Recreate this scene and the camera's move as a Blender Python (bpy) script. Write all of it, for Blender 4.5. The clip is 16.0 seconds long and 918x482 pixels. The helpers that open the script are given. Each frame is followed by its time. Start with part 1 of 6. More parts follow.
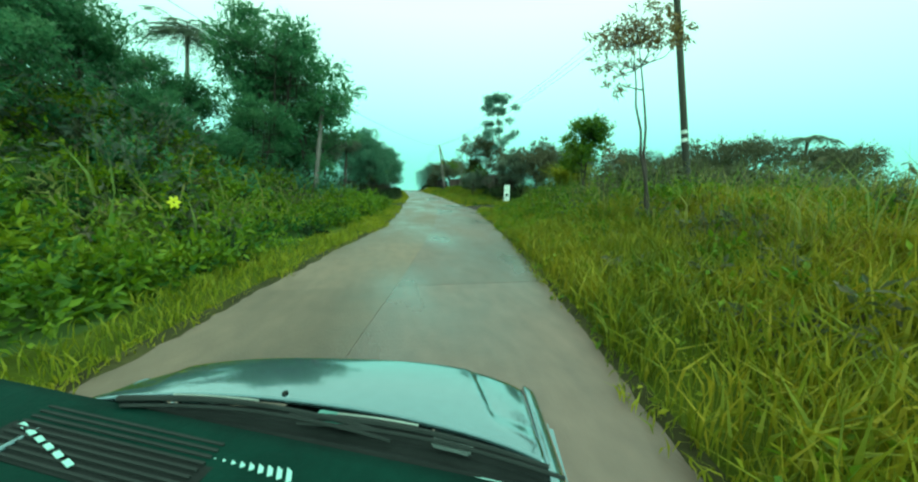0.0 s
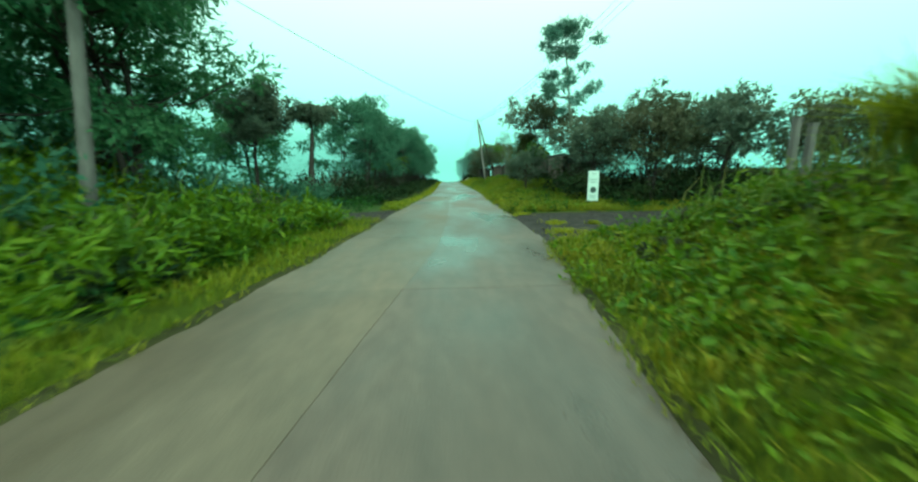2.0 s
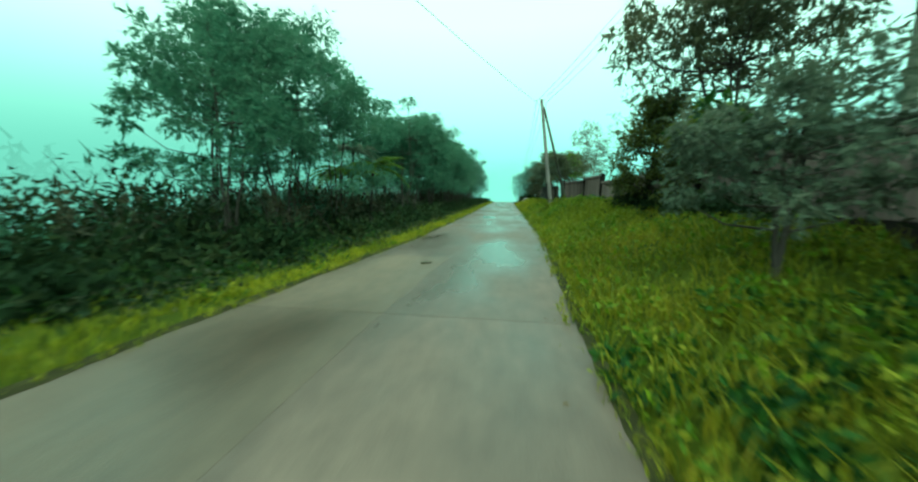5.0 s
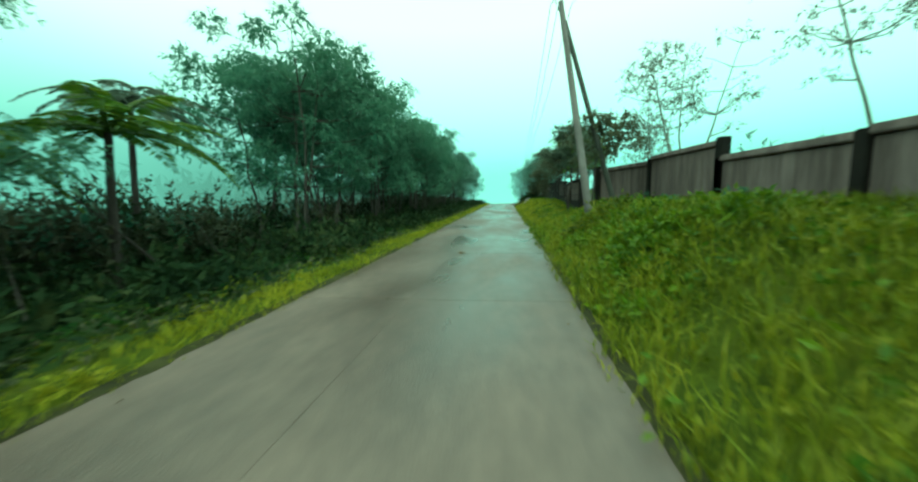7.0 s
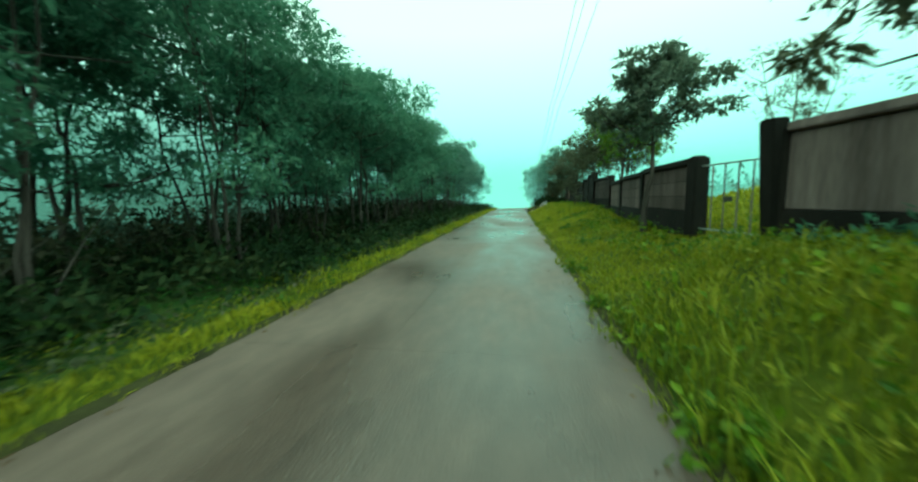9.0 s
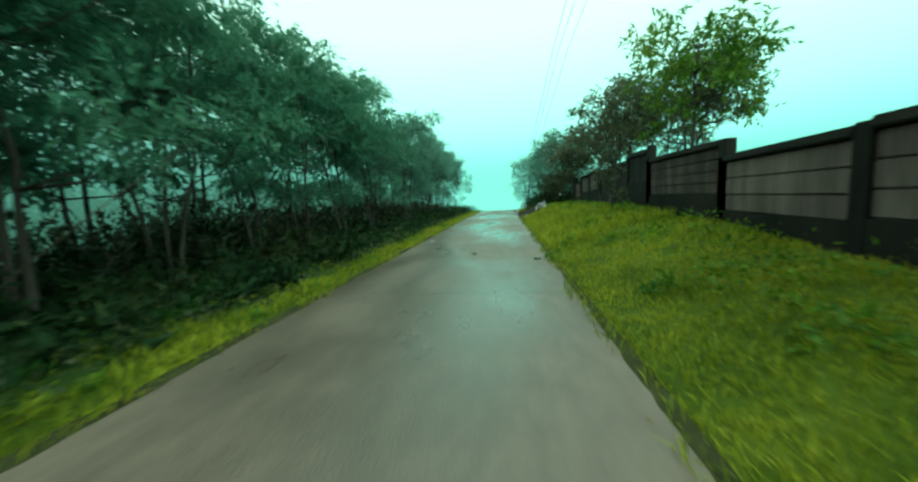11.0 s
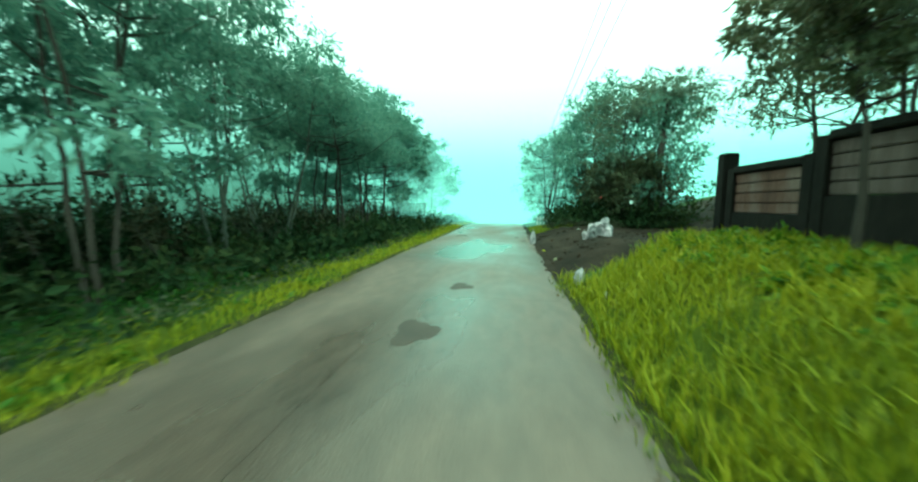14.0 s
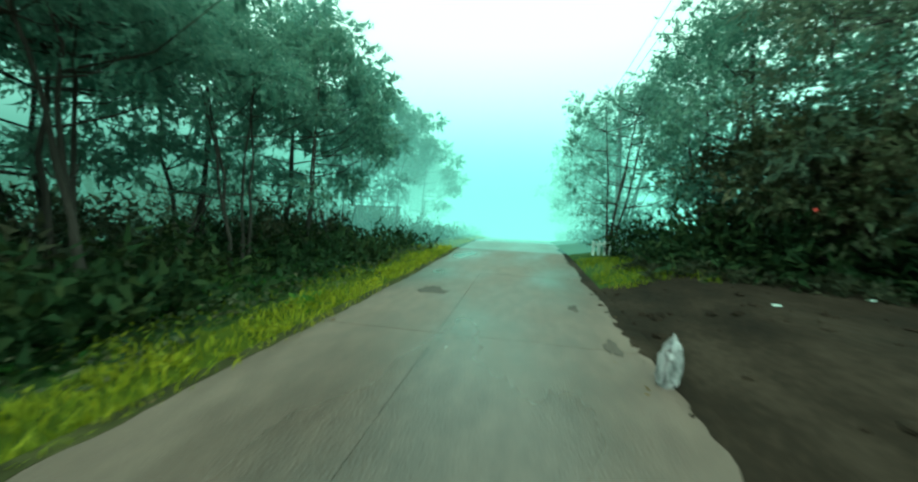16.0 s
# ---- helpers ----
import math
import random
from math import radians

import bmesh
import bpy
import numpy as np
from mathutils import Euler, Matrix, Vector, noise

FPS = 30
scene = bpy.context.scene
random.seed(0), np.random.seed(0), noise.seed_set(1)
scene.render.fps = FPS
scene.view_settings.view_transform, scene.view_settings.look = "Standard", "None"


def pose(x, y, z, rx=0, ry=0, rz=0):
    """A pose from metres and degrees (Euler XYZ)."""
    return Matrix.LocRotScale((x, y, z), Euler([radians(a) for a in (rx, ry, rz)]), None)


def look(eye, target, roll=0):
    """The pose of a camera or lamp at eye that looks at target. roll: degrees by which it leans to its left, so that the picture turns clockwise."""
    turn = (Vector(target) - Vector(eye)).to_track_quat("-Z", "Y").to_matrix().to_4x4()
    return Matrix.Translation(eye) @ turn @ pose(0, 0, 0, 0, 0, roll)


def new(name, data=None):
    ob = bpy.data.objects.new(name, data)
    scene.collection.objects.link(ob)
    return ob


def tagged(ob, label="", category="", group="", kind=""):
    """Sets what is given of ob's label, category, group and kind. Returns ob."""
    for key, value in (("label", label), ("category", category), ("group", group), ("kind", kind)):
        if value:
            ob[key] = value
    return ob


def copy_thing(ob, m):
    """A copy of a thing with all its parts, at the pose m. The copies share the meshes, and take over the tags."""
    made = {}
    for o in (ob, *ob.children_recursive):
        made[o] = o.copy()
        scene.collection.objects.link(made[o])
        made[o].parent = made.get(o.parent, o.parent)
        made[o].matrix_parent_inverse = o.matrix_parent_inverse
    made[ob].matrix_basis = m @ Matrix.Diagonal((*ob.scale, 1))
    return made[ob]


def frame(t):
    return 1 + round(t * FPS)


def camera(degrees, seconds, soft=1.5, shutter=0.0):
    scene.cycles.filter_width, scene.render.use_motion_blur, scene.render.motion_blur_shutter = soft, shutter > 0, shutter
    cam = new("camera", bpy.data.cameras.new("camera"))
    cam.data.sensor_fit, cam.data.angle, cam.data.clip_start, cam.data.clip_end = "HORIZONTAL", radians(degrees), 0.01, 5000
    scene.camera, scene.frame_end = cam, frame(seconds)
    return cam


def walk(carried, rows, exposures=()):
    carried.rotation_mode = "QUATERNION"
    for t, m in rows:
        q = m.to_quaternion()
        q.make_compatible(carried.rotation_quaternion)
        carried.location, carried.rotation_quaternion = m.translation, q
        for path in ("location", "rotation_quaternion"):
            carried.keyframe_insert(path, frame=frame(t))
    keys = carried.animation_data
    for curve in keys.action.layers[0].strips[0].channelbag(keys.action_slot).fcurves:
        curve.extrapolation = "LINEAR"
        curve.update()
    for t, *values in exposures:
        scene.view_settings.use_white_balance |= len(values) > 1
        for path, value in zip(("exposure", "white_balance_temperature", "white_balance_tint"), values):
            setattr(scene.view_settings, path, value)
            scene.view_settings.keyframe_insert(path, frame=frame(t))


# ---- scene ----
cam = camera(105.15, 16.0, soft=2.3, shutter=0.35)
# seconds, x, y, z, yaw, pitch, roll to the right
PATH = [
    (0.0, -4.919, -0.000, 1.658, -10.06, -8.99, 0.89),
    (0.034, -4.919, -0.000, 1.658, -10.06, -8.99, 0.89),
    (0.1, -4.770, 0.700, 1.657, -9.72, -9.05, 1.05),
    (0.5, -4.139, 3.630, 1.653, -8.26, -9.34, 1.76),
    (1.0, -3.348, 7.230, 1.646, -6.44, -9.95, 1.52),
    (1.5, -2.548, 11.003, 1.656, -4.06, -10.35, 1.07),
    (2.0, -2.142, 14.235, 1.633, -2.10, -10.60, -0.84),
    (2.5, -1.819, 17.528, 1.653, 0.82, -10.39, -1.22),
    (3.0, -1.422, 20.485, 1.642, 4.12, -10.12, -2.32),
    (3.2, -1.257, 21.662, 1.646, 5.17, -9.77, -2.39),
    (5.3, -0.143, 34.602, 1.657, 7.63, -7.59, 0.75),
    (5.5, -0.080, 35.893, 1.671, 7.85, -7.90, -0.13),
    (6.0, 0.066, 39.107, 1.658, 6.96, -6.69, -0.26),
    (6.5, 0.117, 42.272, 1.655, 6.77, -7.90, 0.18),
    (7.0, 0.088, 45.299, 1.656, 7.85, -7.37, -1.33),
    (7.5, -0.004, 48.100, 1.648, 8.63, -7.51, -1.23),
    (8.0, -0.013, 50.875, 1.651, 10.12, -8.49, -1.90),
    (8.5, -0.021, 53.578, 1.645, 7.73, -7.35, -2.08),
    (9.0, 0.097, 56.158, 1.638, 9.61, -6.86, -1.42),
    (9.2, 0.161, 57.192, 1.642, 10.49, -5.84, -2.04),
    (11.3, 0.085, 69.168, 1.625, 7.13, -6.90, -2.44),
    (11.5, 0.125, 70.417, 1.618, 7.46, -6.76, -1.21),
    (12.0, 0.169, 73.524, 1.612, 8.16, -5.48, -2.05),
    (12.5, 0.187, 76.681, 1.689, 8.10, -7.07, -0.65),
    (13.0, 0.206, 79.771, 1.675, 7.76, -7.88, -1.63),
    (13.5, 0.201, 82.775, 1.627, 9.12, -5.74, -0.60),
    (14.0, 0.198, 85.478, 1.576, 8.17, -6.11, 0.02),
    (14.5, 0.116, 88.229, 1.633, 8.85, -6.07, 1.18),
    (15.0, 0.026, 90.837, 1.655, 10.08, -5.63, 0.76),
    (15.5, -0.157, 93.434, 1.652, 8.46, -6.84, 1.65),
    (16.0, -0.352, 95.805, 1.660, 10.51, -5.46, 2.23),
]
walk(cam, [(t, pose(x, y, z, 0, 0, yaw) @ pose(0, 0, 0, 90 + p, 0, 0) @ pose(0, 0, 0, 0, 0, roll))
           for t, x, y, z, yaw, p, roll in PATH],
     [(0.0, 0.24, 5110, -67), (5.5, 0.22, 5110, -66), (7.5, 0.3, 5110, -66), (8.5, 0.24, 5110, -66), (12.3, 0.24, 4970, -68), (13.0, 0.52, 5010, -71), (14.0, 0.8, 5010, -71), (14.6, 0.8, 5010, -70), (15.0, 0.72, 4970, -70), (15.5, 0.54, 4970, -70), (16.0, 0.44, 4970, -68)])

# ---- sky, sun, mist ----
world = bpy.data.worlds.new("sky")
scene.world = world
world.use_nodes = True
wn, wl = world.node_tree.nodes, world.node_tree.links
wn.clear()
sky = wn.new("ShaderNodeTexSky")
sky.sky_type, sky.sun_disc = "NISHITA", False
sky.sun_elevation, sky.sun_rotation = radians(35), radians(170)
sky.air_density, sky.dust_density, sky.ozone_density = 1.0, 6.0, 1.0
# cloud cover: bright overhead, cyan mist towards the horizon
where = wn.new("ShaderNodeTexCoord")
split = wn.new("ShaderNodeSeparateXYZ")
wl.new(where.outputs["Generated"], split.inputs[0])
cover = wn.new("ShaderNodeValToRGB")
for pos, col in ((0.0, (5.9, 8.6, 8.1, 1)), (0.08, (7.3, 10.1, 9.7, 1)), (0.20, (10.5, 12.2, 11.9, 1)), (0.40, (14.5, 13.4, 13.2, 1)), (1.0, (15.5, 13.8, 13.6, 1))):
    stop = cover.color_ramp.elements[0] if pos == 0 else cover.color_ramp.elements[-1] if pos == 1 else cover.color_ramp.elements.new(pos)
    stop.position, stop.color = pos, col
wl.new(split.outputs[2], cover.inputs[0])
cloud = wn.new("ShaderNodeMix")
cloud.data_type = "RGBA"
cloud.inputs[0].default_value = 0.9
wl.new(sky.outputs[0], cloud.inputs[6])
wl.new(cover.outputs[0], cloud.inputs[7])
bg = wn.new("ShaderNodeBackground")
bg.inputs[1].default_value = 0.1
wl.new(cloud.outputs[2], bg.inputs[0])
out = wn.new("ShaderNodeOutputWorld")
wl.new(bg.outputs[0], out.inputs[0])

sun_data = bpy.data.lights.new("sun", "SUN")
sun_data.energy, sun_data.angle, sun_data.color = 1.3, radians(25), (1.0, 0.97, 0.9)
sun = new("sun", sun_data)
sun.matrix_world = look((12, -60, 62), (-4, 30, 0))


# ---- materials ----
def material(name, colors, rough=0.8, scale=3.0, detail=6.0, bump=0.0, bump_scale=40.0, per="", spread=0.0, leaf=0.0,
             metal=0.0, coords="Object", stretch=(1, 1, 1), spec=0.5, coat=0.0, wet=0.0):
    """A surface whose colours run through two scales of noise; per: 'island' or 'object' varies piece by piece."""
    m = bpy.data.materials.new(name)
    m.use_nodes = True
    n, l = m.node_tree.nodes, m.node_tree.links
    bsdf = n["Principled BSDF"]
    tc = n.new("ShaderNodeTexCoord")
    mp = n.new("ShaderNodeMapping")
    mp.inputs["Scale"].default_value = stretch
    l.new(tc.outputs[coords], mp.inputs[0])
    big = n.new("ShaderNodeTexNoise")
    big.inputs["Scale"].default_value, big.inputs["Detail"].default_value = scale, detail
    fine = n.new("ShaderNodeTexNoise")
    fine.inputs["Scale"].default_value, fine.inputs["Detail"].default_value = scale * 11, 3
    l.new(mp.outputs[0], big.inputs["Vector"])
    l.new(mp.outputs[0], fine.inputs["Vector"])
    add = n.new("ShaderNodeMath")
    add.operation = "MULTIPLY_ADD"
    l.new(fine.outputs[0], add.inputs[0])
    add.inputs[1].default_value = 0.35
    l.new(big.outputs[0], add.inputs[2])
    value = add.outputs[0]
    if per:
        if per == "island":
            src = n.new("ShaderNodeNewGeometry").outputs["Random Per Island"]
        else:
            src = n.new("ShaderNodeObjectInfo").outputs["Random"]
        mul = n.new("ShaderNodeMath")
        mul.operation = "MULTIPLY_ADD"
        l.new(src, mul.inputs[0])
        mul.inputs[1].default_value = spread
        l.new(value, mul.inputs[2])
        sub = n.new("ShaderNodeMath")
        sub.operation = "SUBTRACT"
        l.new(mul.outputs[0], sub.inputs[0])
        sub.inputs[1].default_value = spread / 2
        value = sub.outputs[0]
    ramp = n.new("ShaderNodeValToRGB")
    el = ramp.color_ramp.elements
    while len(el) < len(colors):
        el.new(0.5)
    for i, c in enumerate(colors):
        el[i].position = 0.38 + 0.6 * i / max(1, len(colors) - 1)
        el[i].color = (*c, 1)
    l.new(value, ramp.inputs[0])
    l.new(ramp.outputs[0], bsdf.inputs["Base Color"])
    bsdf.inputs["Roughness"].default_value = rough
    bsdf.inputs["Metallic"].default_value = metal
    bsdf.inputs["Specular IOR Level"].default_value = spec
    bsdf.inputs["Coat Weight"].default_value = coat
    if wet:
        damp = n.new("ShaderNodeMapRange")
        damp.inputs["From Min"].default_value, damp.inputs["From Max"].default_value = 0.35, 0.65
        damp.inputs["To Min"].default_value, damp.inputs["To Max"].default_value = rough * (1 - wet), min(1, rough * (1 + wet))
        l.new(big.outputs[0], damp.inputs["Value"])
        l.new(damp.outputs[0], bsdf.inputs["Roughness"])
    if bump:
        bt = n.new("ShaderNodeTexNoise")
        bt.inputs["Scale"].default_value, bt.inputs["Detail"].default_value = bump_scale, 5
        l.new(mp.outputs[0], bt.inputs["Vector"])
        bn = n.new("ShaderNodeBump")
        bn.inputs["Strength"].default_value, bn.inputs["Distance"].default_value = bump, 0.02
        l.new(bt.outputs[0], bn.inputs["Height"])
        l.new(bn.outputs[0], bsdf.inputs["Normal"])
    if leaf:
        tr = n.new("ShaderNodeBsdfTranslucent")
        l.new(ramp.outputs[0], tr.inputs[0])
        mix = n.new("ShaderNodeMixShader")
        mix.inputs[0].default_value = leaf
        l.new(bsdf.outputs[0], mix.inputs[1])
        l.new(tr.outputs[0], mix.inputs[2])
        l.new(mix.outputs[0], n["Material Output"].inputs[0])
    return m


